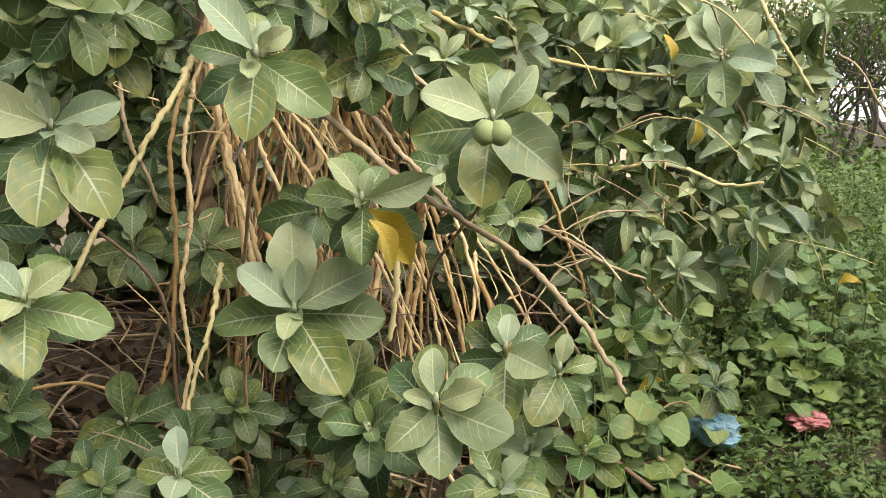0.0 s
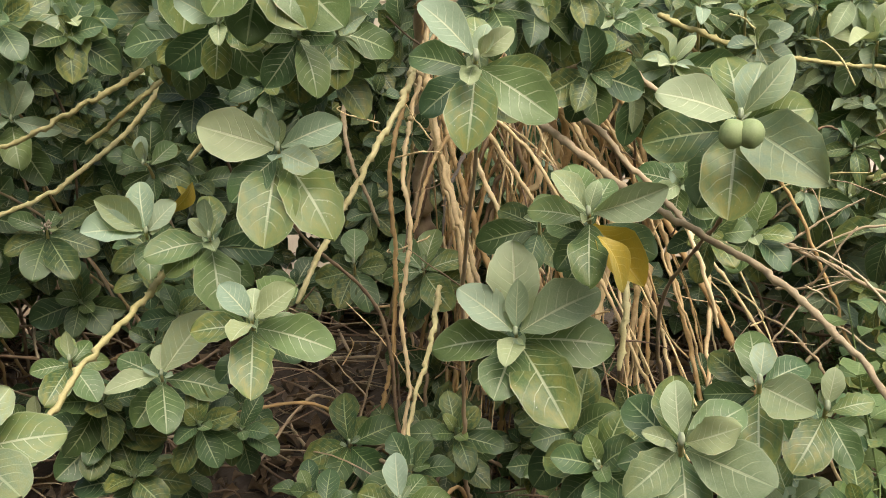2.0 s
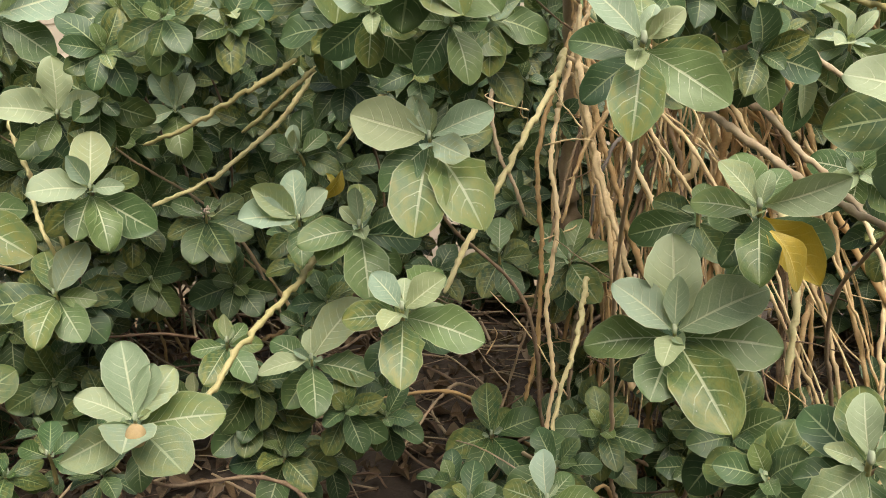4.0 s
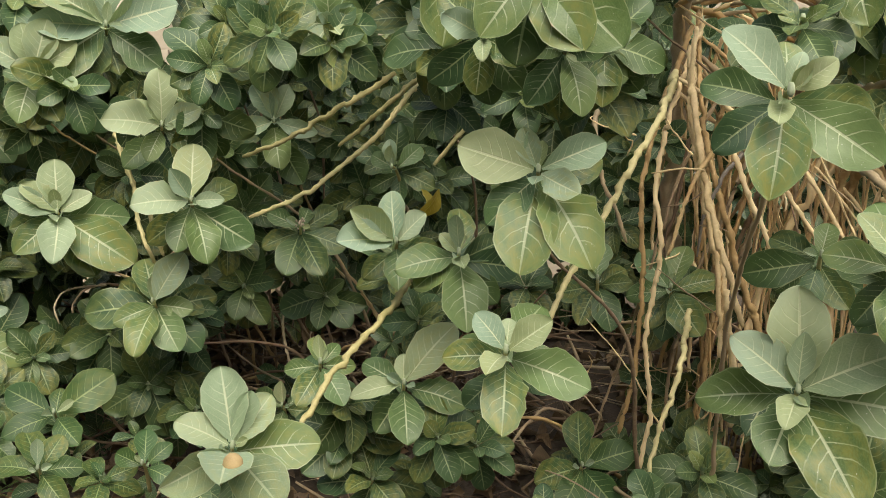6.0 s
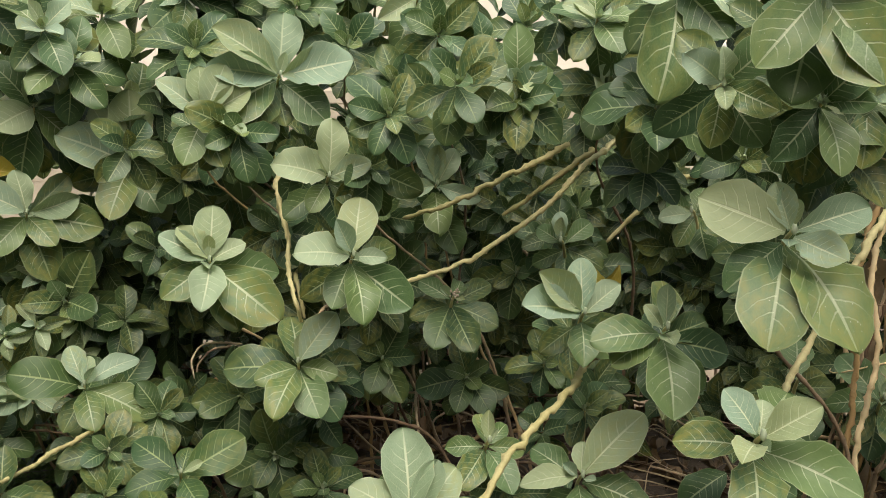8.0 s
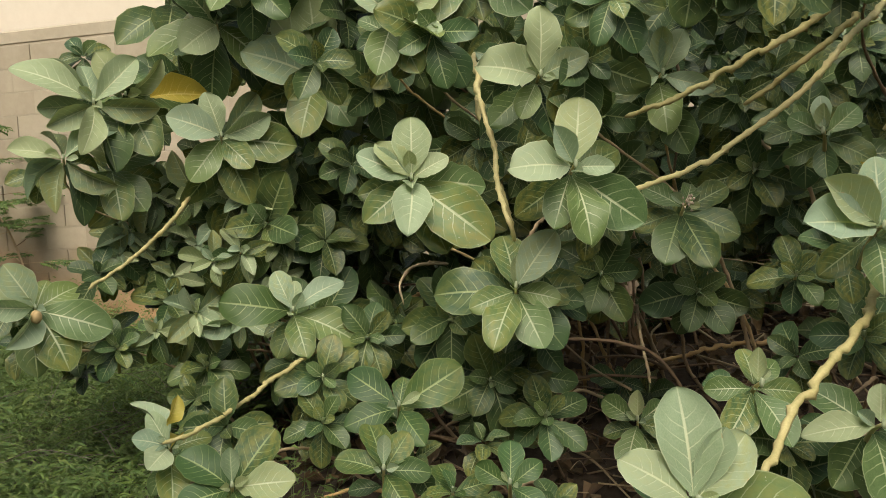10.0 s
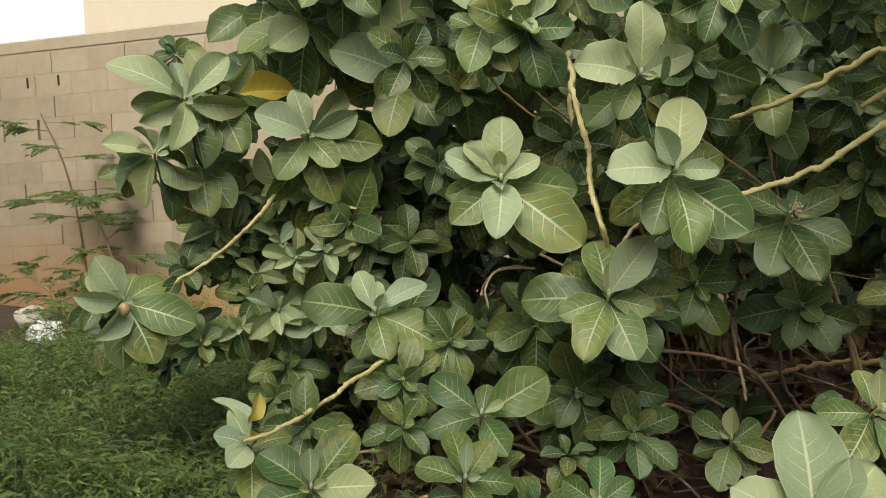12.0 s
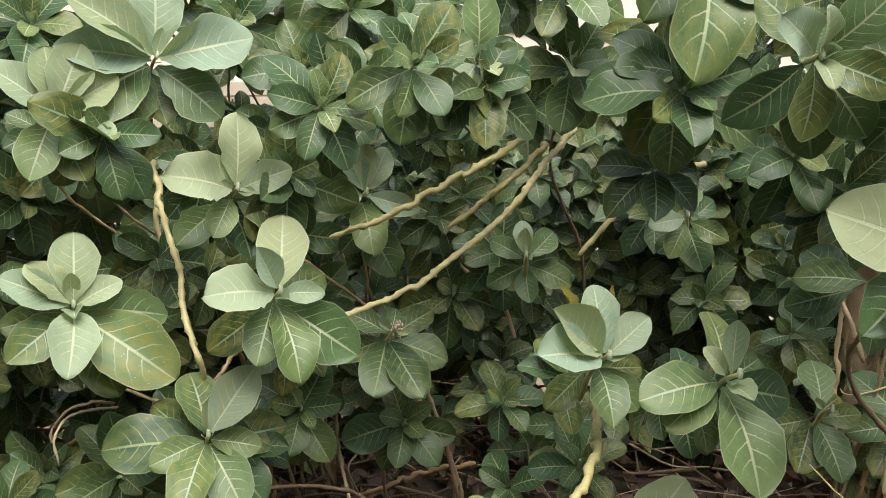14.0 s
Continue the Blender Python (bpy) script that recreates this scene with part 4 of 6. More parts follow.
sprig("edge", -1.880, 1.602, 0.618, -49, 38, 0.103, leaves=((0, 0.103, "F"), (50, 0.082, "F"), (-60, 0.088, "F"), (120, 0.090, "F")))
sprig("edge", -2.083, 1.625, 0.514, -45, 58, 0.094, 30, tone="fresh", wild=1.9)
sprig("edge", -3.894, 1.672, 1.106, -23, 28, 0.148, 0, wild=1.9)
sprig("edge", -3.671, 1.796, 1.084, -27, 29, 0.142, 30, wild=1.9)
sprig("edge", -3.912, 1.702, 0.900, -24, 26, 0.151, 10, yellow=3, wild=1.9)
sprig("edge", -3.440, 1.693, 0.484, -27, 40, 0.144, 0, tone="dark")
sprig("edge", -2.780, 1.740, 0.599, -35, 25, 0.137, 20, tone="dark")
sprig("edge", -3.312, 1.882, 1.000, -48, 3, 0.207, 50, tone="dark")
sprig("edge", -3.411, 2.284, 1.290, -37, 3, 0.184, 0, tone="pale")
sprig("edge", -3.367, 1.853, 1.188, -30, 5, 0.159, 40, tone="dark")
sprig("edge", -2.081, 2.393, 0.489, -58, 33, 0.150, leaves=((-60, 0.129, "M"), (45, 0.109, "M"), (100, 0.119, "M"), (190, 0.150, "M"), (0, 0.086, "B"), (-110, 0.107, "D"), (145, 0.112, "D")))
sprig("edge", -2.283, 2.486, 0.922, -55, 38, 0.122, 0, tone="dark", wild=1.9)
sprig("edge", -3.291, 2.326, 0.868, -39, 27, 0.149, 0, wild=1.9)
sprig("edge", -2.491, 2.007, 0.792, -44, 16, 0.166, 20, tone="dark")
sprig("edge", -2.355, 2.038, 0.629, -47, 14, 0.165, 0, tone="dark")
sprig("edge", -2.167, 2.066, 0.561, -51, 39, 0.118, 30, tone="dark")
sprig("edge", -3.134, 2.474, 1.442, -42, 0, 0.190, 60, tone="pale")
sprig("edge", -3.696, 1.683, 0.679, -25, 36, 0.128, 0, tone="dark")
sprig("edge", -3.698, 1.475, 0.541, -21, 38, 0.115, 20, tone="dark")
sprig("edge", -3.650, 2.003, 0.729, -30, 24, 0.143, 0, yellow=2, wild=1.9)
sprig("edge", -3.126, 1.988, 0.679, -35, 15, 0.178, 60, tone="dark")
sprig("edge", -3.674, 1.800, 0.888, -27, 21, 0.139, 0, wild=1.9)
sprig("edge", -3.597, 1.859, 0.979, -28, 20, 0.137, 40, wild=1.9)
sprig("edge", -3.475, 2.134, 0.921, -34, 10, 0.173, 10, tone="dark")
sprig("edge", -3.143, 2.262, 1.056, -39, 13, 0.151, 60, tone="dark")
sprig("edge", -2.727, 2.331, 1.280, -46, 4, 0.147, 30, tone="dark")
sprig("edge", -2.338, 2.193, 0.616, -50, 19, 0.135, 0, tone="dark")
sprig("edge", -2.716, 1.692, 0.486, -35, 44, 0.108, 0, tone="dark")
sprig("edge", -2.786, 1.922, 0.688, -38, 17, 0.131, 0, tone="dark")
sprig("edge", -3.714, 1.573, 1.451, -20, 14, 0.250, leaves=((15, 0.215, "M"), (-32, 0.170, "P"), (162, 0.250, "M"), (200, 0.220, "L"), (82, 0.230, "M"), (128, 0.200, "D"), (45, 0.180, "S")))
sprig("edge", -3.761, 1.522, 1.197, -22, 16, 0.220, leaves=((172, 0.215, "M"), (145, 0.200, "M"), (60, 0.200, "M"), (-20, 0.150, "P"), (212, 0.215, "L"), (100, 0.190, "D")))
sprig("edge", -3.835, 1.719, 1.075, -25, 32, 0.147, 83, tone="pale", wild=1.9)
sprig("edge", -3.803, 1.782, 0.939, -36, 24, 0.140, 31, tone="mature", wild=1.9)
sprig("edge", -3.355, 1.854, 1.089, -31, 13, 0.122, 31, tone="pale", wild=1.9)
sprig("edge", -3.380, 1.705, 0.878, -33, 28, 0.116, 27, tone="mature", wild=1.9)
sprig("edge", -3.728, 1.716, 0.767, -31, 22, 0.112, 9, tone="pale", wild=1.9)
sprig("edge", -3.294, 1.770, 0.914, -17, 24, 0.111, 0, tone="mature", wild=1.9)
sprig("edge", -3.297, 1.907, 0.795, -36, 16, 0.140, 21, tone="mature", wild=1.9)
sprig("edge", -3.448, 1.667, 0.686, -27, 20, 0.148, 69, tone="pale", wild=1.9)
sprig("edge", -3.529, 1.551, 0.625, -16, 16, 0.113, 88, tone="mature", wild=1.9)
sprig("edge", -3.838, 1.562, 0.856, -24, 19, 0.106, 53, tone="pale", wild=1.9)
sprig("edge", -3.865, 1.503, 0.793, -32, 18, 0.108, 38, tone="mature", wild=1.9)
sprig("edge", -3.336, 1.787, 0.659, -18, 10, 0.132, 90, tone="pale", wild=1.9)
sprig("edge", -3.841, 1.612, 0.939, -27, 21, 0.142, 61, tone="mature", wild=1.9)
sprig("edge", -3.275, 1.919, 0.941, -31, 25, 0.126, 22, tone="pale", wild=1.9)

sprig("back", -2.372, 1.974, 1.800, -39, 7, 0.262, leaves=((0, 0.210, "G"), (-50, 0.245, "S"), (55, 0.200, "S"), (78, 0.226, "P"), (-128, 0.262, "M"), (128, 0.193, "M"), (-80, 0.227, "S"), (170, 0.154, "D"), (205, 0.187, "D")))
sprig("back", -2.480, 1.792, 1.657, -34, 10, 0.172, leaves=((20, 0.153, "P"), (-10, 0.135, "P"), (60, 0.172, "S"), (110, 0.154, "S"), (160, 0.159, "M"), (200, 0.166, "M"), (-60, 0.157, "P")))
sprig("back", -2.256, 2.475, 2.155, -48, 1, 0.233, flower=1, leaves=((-70, 0.204, "M"), (15, 0.133, "M"), (80, 0.211, "S"), (112, 0.229, "P"), (-30, 0.170, "M"), (-120, 0.165, "S"), (150, 0.233, "M"), (200, 0.202, "D")))
sprig("back", -2.151, 2.466, 2.011, -50, 3, 0.164, 60, wild=1.35, tone="dark")
sprig("back", -1.977, 2.733, 2.087, -55, 26, 0.149, 0, wild=1.35, tone="dark")
sprig("back", -2.728, 2.521, 2.478, -43, 49, 0.182, 30, long=2, wild=1.35)
sprig("back", -2.417, 2.754, 2.567, -49, 47, 0.180, 0, long=2, wild=1.35)
sprig("back", -2.800, 2.370, 2.636, -40, 46, 0.182, 20, long=2, wild=1.35)
sprig("back", -2.901, 2.025, 2.377, -34, 44, 0.194, 0, long=1.6, wild=1.35)
sprig("back", -2.922, 2.240, 2.252, -37, 20, 0.189, 40, wild=1.35, tone="dark")
sprig("back", -2.964, 2.059, 2.115, -34, 17, 0.172, 10, wild=1.35, tone="pale")
sprig("back", -2.636, 2.534, 2.276, -44, 15, 0.146, 60, wild=1.35, tone="dark")
sprig("back", -2.631, 2.267, 2.097, -40, 17, 0.132, 0, wild=1.35, tone="dark")
sprig("back", -2.253, 2.833, 2.282, -52, 38, 0.151, 40, long=1.3, wild=1.35, tone="dark")
sprig("back", -2.045, 2.842, 2.216, -56, 34, 0.134, 70, wild=1.35, tone="dark")
sprig("back", -2.620, 2.679, 2.330, -46, 40, 0.145, 0, long=1.5, wild=1.35)
sprig("back", -2.936, 2.307, 2.461, -37, 43, 0.158, 10, long=1.6, wild=1.35)
sprig("back", -2.771, 1.964, 1.900, -34, 21, 0.160, 50, wild=1.35, tone="dark")
sprig("back", -2.440, 2.341, 1.963, -44, 15, 0.159, 0, wild=1.35, tone="dark")
sprig("back", -2.035, 2.569, 1.964, -53, 15, 0.144, 30, wild=1.35, tone="dark")
sprig("back", -2.198, 2.314, 1.821, -47, 17, 0.138, 10, wild=1.35, tone="dark")
sprig("back", -2.429, 1.877, 1.613, -37, 5, 0.160, 30, wild=1.35, tone="dark")
sprig("back", -3.405, 1.777, 1.688, -27, 30, 0.225, 0, wild=1.35, tone="pale")
sprig("back", -3.191, 1.678, 1.929, -28, 26, 0.177, 10, wild=1.35, tone="pale")
sprig("back", -3.170, 1.769, 1.834, -30, 23, 0.177, 50, wild=1.35, tone="pale")
sprig("back", -3.193, 1.887, 2.025, -32, 28, 0.184, 20, wild=1.35, tone="pale")
sprig("back", -3.064, 2.075, 1.989, -36, 32, 0.172, 0, wild=1.35, tone="pale")
sprig("back", -3.542, 2.263, 1.784, -33, 25, 0.188, 30, wild=1.35, tone="pale")
sprig("back", -2.852, 2.323, 1.764, -41, 10, 0.172, 20, wild=1.35, tone="dark")

branch("fan", [(0.325, 1.400, 1.009), (0.245, 1.496, 1.120), (0.123, 1.621, 1.221), (-0.062, 1.725, 1.315), (-0.250, 1.892, 1.437), (-0.424, 2.128, 1.557)], .0045, .0085, M_BRANCH, "long bare tan branch drooping outwards")
branch("fan", [(0.011, 1.911, 1.259), (-0.099, 1.965, 1.368), (-0.212, 2.007, 1.482), (-0.325, 2.084, 1.532), (-0.477, 2.243, 1.544)], .0052, .008, M_BRANCH)
branch("fan", [(-0.038, 1.973, 1.520), (-0.112, 1.969, 1.575), (-0.196, 1.962, 1.595), (-0.278, 2.092, 1.581), (-0.390, 2.261, 1.533)], .0052, .008, M_BRANCH)
branch("fan", [(-0.851, 1.851, 1.069), (-0.824, 2.003, 1.214), (-0.771, 2.149, 1.384), (-0.741, 2.324, 1.527), (-0.759, 2.529, 1.643)], .006, .009, M_SHOOT)
branch("fan", [(-0.667, 2.343, 1.744), (-0.672, 2.358, 1.540), (-0.628, 2.367, 1.358), (-0.580, 2.362, 1.175), (-0.552, 2.343, 1.024), (-0.530, 2.393, 0.790)], .006, .009, M_STEM)
branch("fan", [(-0.117, 1.809, 0.971), (-0.109, 1.838, 1.077), (-0.112, 1.871, 1.149), (-0.130, 1.952, 1.216), (-0.174, 2.135, 1.292)], .006, .008, M_SHOOT)
branch("fan", [(-0.686, 2.142, 0.594), (-0.685, 2.184, 0.696), (-0.663, 2.229, 0.809), (-0.654, 2.311, 0.898), (-0.681, 2.482, 0.990)], .005, .008, M_SHOOT)
branch("fan", [(-1.294, 1.549, 0.859), (-1.309, 1.654, 0.919), (-1.302, 1.735, 0.966), (-1.300, 1.933, 1.050), (-1.350, 2.160, 1.093), (-1.339, 2.565, 1.075)], .0065, .010, M_SHOOT, "thick knobbly yellowish bare shoot")
branch("bank", [(-1.961, 2.133, 1.211), (-1.855, 2.229, 1.260), (-1.758, 2.321, 1.354), (-1.658, 2.402, 1.462), (-1.588, 2.489, 1.591), (-1.588, 2.743, 1.704)], .0062, .0086, M_SHOOT, "long yellowish bare shoot")
branch("bank", [(-2.005, 2.154, 1.393), (-1.889, 2.266, 1.458), (-1.788, 2.353, 1.536), (-1.713, 2.428, 1.599), (-1.655, 2.501, 1.654)], .0062, .0086, M_SHOOT, "long yellowish bare shoot")
branch("bank", [(-1.805, 2.392, 1.423), (-1.733, 2.444, 1.494), (-1.654, 2.493, 1.578), (-1.636, 2.636, 1.650)], .0062, .0086, M_SHOOT)
branch("bank", [(-1.482, 2.459, 1.369), (-1.414, 2.509, 1.472), (-1.329, 2.568, 1.565), (-1.238, 2.746, 1.610)], .0062, .0086, M_SHOOT)
branch("bank", [(-2.507, 2.196, 1.297), (-2.539, 2.172, 1.381), (-2.552, 2.176, 1.463), (-2.666, 2.312, 1.551)], .0062, .0086, M_SHOOT)
branch("bank", [(-2.381, 2.159, 1.044), (-2.409, 2.150, 1.125), (-2.468, 2.182, 1.200), (-2.526, 2.211, 1.279)], .0062, .0086, M_SHOOT)
branch("bank", [(-1.929, 2.709, 1.330), (-1.856, 2.738, 1.260), (-1.790, 2.760, 1.200), (-1.750, 2.764, 1.109)], .005, .006, M_TWIG)
branch("edge", [(-3.603, 1.352, 0.796), (-3.570, 1.485, 0.879), (-3.484, 1.600, 1.008), (-3.461, 1.679, 1.113), (-3.519, 1.827, 1.240)], .0056, .0082, M_SHOOT, "long yellow-green bare branch")
branch("edge", [(-2.673, 1.180, 0.579), (-2.689, 1.300, 0.587), (-2.754, 1.449, 0.598), (-2.814, 1.610, 0.629), (-2.868, 1.761, 0.649), (-2.989, 1.985, 0.608)], .0052, .0078, M_SHOOT, "slender pale bare branch")
branch("bank", [(-2.675, 2.655, 0.396), (-2.554, 2.822, 0.402), (-2.419, 2.999, 0.451), (-2.248, 3.182, 0.515), (-2.108, 3.259, 0.548), (-2.088, 3.328, 0.540)], .0062, .009, M_STEM, "long brown branch lying near the soil")
branch("bank", [(-2.080, 2.454, 0.586), (-2.107, 2.464, 0.652), (-2.166, 2.511, 0.735), (-2.238, 2.599, 0.776)], .0042, .0052, M_BRANCH)
branch("edge", [(-3.006, 2.254, 0.667), (-3.031, 2.267, 0.777), (-2.996, 2.327, 0.837), (-2.968, 2.442, 0.830)], .003, .005, M_TWIG)
branch("edge", [(-3.154, 2.215, 0.632), (-3.128, 2.360, 0.668), (-3.194, 2.568, 0.679)], .006, .008, M_STEM)
branch("right", [(0.971, 2.585, 1.293), (0.862, 2.622, 1.275), (0.762, 2.656, 1.315), (0.660, 2.683, 1.327), (0.539, 2.797, 1.299)], .0045, .008, M_SHOOT, "yellowish knotty bare branch")
branch("right", [(0.729, 2.794, 1.611), (0.552, 2.786, 1.617), (0.358, 2.723, 1.636), (0.206, 2.644, 1.656), (0.081, 2.601, 1.700), (-0.075, 2.595, 1.768)], .0045, .008, M_SHOOT, "long knotty horizontal branch")
branch("right", [(1.215, 2.862, 1.574), (1.137, 2.889, 1.693), (1.055, 2.908, 1.821), (1.015, 2.996, 1.960)], .005, .007, M_SHOOT)
branch("right", [(0.600, 2.432, 1.003), (0.495, 2.463, 1.036), (0.394, 2.490, 1.088), (0.301, 2.599, 1.129)], .004, .006, M_BRANCH)
branch("right", [(0.460, 2.520, 1.190), (0.413, 2.520, 1.127), (0.355, 2.556, 1.021), (0.273, 2.608, 0.999)], .0025, .004, M_BRANCH)
branch("right", [(0.493, 2.633, 1.257), (0.375, 2.644, 1.179), (0.271, 2.646, 1.102)], .0025, .004, M_BRANCH)
branch("fan", [(-0.492, 2.230, 1.032), (-0.537, 2.242, 1.150), (-0.618, 2.298, 1.382), (-0.664, 2.339, 1.562), (-0.697, 2.424, 1.704)], .0065, .0085, M_STEM)
branch("fan", [(-0.678, 2.219, 1.186), (-0.654, 2.237, 1.296), (-0.620, 2.273, 1.401), (-0.568, 2.367, 1.503)], .004, .006, M_STEM)
branch("fan", [(-0.566, 2.352, 0.910), (-0.580, 2.338, 1.103), (-0.615, 2.351, 1.272), (-0.674, 2.398, 1.487), (-0.699, 2.435, 1.674)], .006, .008, M_STEM)
branch("fan", [(-0.859, 2.464, 1.171), (-0.905, 2.460, 1.292), (-0.950, 2.451, 1.409), (-0.960, 2.493, 1.559), (-0.900, 2.640, 1.760)], .005, .008, M_BRANCH)
branch("fan", [(-0.848, 2.411, 0.623), (-0.811, 2.423, 0.790), (-0.804, 2.439, 1.079), (-0.819, 2.465, 1.359), (-0.790, 2.560, 1.580), (-0.770, 2.720, 1.780)], .006, .007, M_STEM)
branch("fan", [(-0.786, 2.377, 0.492), (-0.758, 2.408, 0.695), (-0.782, 2.425, 0.930), (-0.761, 2.463, 1.161), (-0.797, 2.523, 1.356), (-0.770, 2.610, 1.600), (-0.740, 2.740, 1.790)], .006, .007, M_STEM)
branch("fan", [(-0.341, 2.307, 1.073), (-0.423, 2.311, 1.159), (-0.517, 2.362, 1.319), (-0.580, 2.404, 1.455)], .005, .007, M_STEM)
branch("fan", [(-0.260, 2.371, 1.080), (-0.368, 2.384, 1.243), (-0.482, 2.427, 1.392), (-0.569, 2.461, 1.548)], .0045, .006, M_STEM)
branch("fan", [(0.091, 2.098, 0.996), (0.061, 2.079, 1.107), (0.011, 2.101, 1.228), (-0.073, 2.202, 1.306)], .004, .006, M_STEM)
branch("fan", [(-0.769, 2.782, 1.833), (-0.722, 2.652, 1.625), (-0.667, 2.584, 1.402), (-0.584, 2.592, 1.135), (-0.513, 2.650, 0.891)], .006, .010, M_STEM, "thick pale tan stem hanging from the crown")
branch("fan", [(-0.656, 2.438, 1.152), (-0.644, 2.436, 1.263), (-0.613, 2.480, 1.358), (-0.579, 2.573, 1.425)], .003, .006, M_THORN, "thin grey dead stick")
branch("fan", [(-0.704, 2.876, 1.799), (-0.679, 2.791, 1.597), (-0.705, 2.737, 1.373), (-0.717, 2.749, 1.119)], .005, .008, M_STEM)
branch("fan", [(-0.659, 2.902, 1.784), (-0.586, 2.841, 1.601), (-0.537, 2.828, 1.381), (-0.466, 2.884, 1.146)], .004, .007, M_STEM)
branch("bank", [(-2.283, 2.072, 0.974), (-2.185, 1.938, 1.095), (-2.208, 1.927, 1.156), (-2.248, 1.944, 1.219), (-2.278, 1.965, 1.305), (-2.304, 1.955, 1.380), (-2.349, 1.969, 1.455), (-2.515, 2.121, 1.568)], .0052, .0078, M_SHOOT, "slender yellowish bare shoot")
branch("bank", [(-2.299, 2.054, 0.982), (-2.215, 2.018, 1.058), (-2.199, 2.051, 1.102), (-2.220, 2.119, 1.142), (-2.373, 2.348, 1.193)], .0040, .0055, M_TWIG)
branch("edge", [(-2.474, 1.806, 0.873), (-2.488, 1.806, 0.934), (-2.507, 1.874, 0.967), (-2.554, 2.051, 0.944)], .0026, .0034, M_BRANCH, "thin pale curling twig")
branch("crown", [(-0.337, 1.902, 2.233), (-0.332, 1.911, 2.152), (-0.317, 1.925, 2.072), (-0.339, 2.030, 2.038)], .006, .009, M_SHOOT, "knobbly grey-green bare shoot")
branch("crown", [(-1.032, 1.918, 2.312), (-0.952, 1.915, 2.174), (-0.898, 1.951, 2.079), (-0.884, 2.078, 2.006)], .0040, .0060, M_TWIG, "long thin bare grey stem")
branch("crown", [(-0.787, 1.999, 2.250), (-0.723, 2.013, 2.228), (-0.664, 2.045, 2.214), (-0.620, 2.089, 2.250), (-0.583, 2.220, 2.302)], .0040, .0065, M_SHOOT)
branch("crown", [(-0.777, 1.962, 2.061), (-0.720, 1.992, 2.073), (-0.647, 2.031, 2.079), (-0.620, 2.104, 2.066), (-0.621, 2.330, 2.082)], .0036, .0055, M_SHOOT)
branch("crown", [(-0.751, 2.158, 1.912), (-0.694, 2.188, 1.928), (-0.656, 2.265, 1.933), (-0.650, 2.440, 1.921)], .0036, .0055, M_SHOOT)
branch("crown", [(-0.417, 2.171, 1.875), (-0.448, 2.149, 1.939), (-0.496, 2.177, 1.985), (-0.570, 2.249, 2.008), (-0.615, 2.340, 1.988), (-0.650, 2.440, 1.921), (-0.773, 2.719, 1.868)], .012, .015, M_BRANCH, "thick knotty broken branch")

yellow_leaf("fan", (-0.151, 1.595, 1.273), (-0.080, 1.571, 1.217), (0.84, -0.91, 0.49))
yellow_leaf("fan", (-1.358, 2.267, 1.317), (-1.368, 2.230, 1.232), (1.16, -0.47, 0.41))
yellow_leaf("edge", (-3.560, 1.590, 1.442), (-3.420, 1.724, 1.462), (0.70, -0.95, 0.45))
yellow_leaf("edge", (-3.522, 1.801, 0.875), (-3.497, 1.766, 0.773), (1.22, 0.24, 0.51))
yellow_leaf("edge", (-3.574, 1.918, 0.830), (-3.536, 1.912, 0.739), (1.22, 0.21, 0.52))
yellow_leaf("edge", (-2.713, 1.205, 0.610), (-2.701, 1.244, 0.679), (1.15, 0.30, 0.73))
yellow_leaf("crown", (-0.685, 1.855, 2.046), (-0.683, 1.818, 2.099), (-0.49, -1.12, 0.08))
yellow_leaf("crown", (-0.683, 1.857, 2.044), (-0.618, 1.856, 2.024), (-0.49, -1.12, 0.09))
yellow_leaf("right", (0.702, 2.753, 1.657), (0.700, 2.728, 1.725), (0.48, -1.15, 0.29))
yellow_leaf("right", (0.774, 2.673, 1.481), (0.772, 2.651, 1.401), (0.44, -1.17, 0.36))
yellow_leaf("inner", (-0.560, 2.431, 0.505), (-0.603, 2.393, 0.490), (-0.54, -1.06, 0.73))
yellow_leaf("fan", (-1.531, 2.453, 1.291), (-1.487, 2.447, 1.232), (1.10, -0.59, 0.40))

# openings cut for the camera's view: fan and inside, then along the bare shoots
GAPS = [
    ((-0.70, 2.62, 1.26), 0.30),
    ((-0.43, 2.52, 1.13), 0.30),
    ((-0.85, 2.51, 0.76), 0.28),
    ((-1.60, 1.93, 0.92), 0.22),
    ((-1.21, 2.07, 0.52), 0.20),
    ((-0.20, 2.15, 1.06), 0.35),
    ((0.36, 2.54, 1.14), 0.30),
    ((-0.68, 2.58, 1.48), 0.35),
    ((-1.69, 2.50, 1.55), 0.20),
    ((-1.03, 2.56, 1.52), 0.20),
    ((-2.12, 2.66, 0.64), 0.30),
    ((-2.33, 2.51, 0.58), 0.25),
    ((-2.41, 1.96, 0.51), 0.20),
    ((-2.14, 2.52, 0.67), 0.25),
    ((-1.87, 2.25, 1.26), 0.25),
]
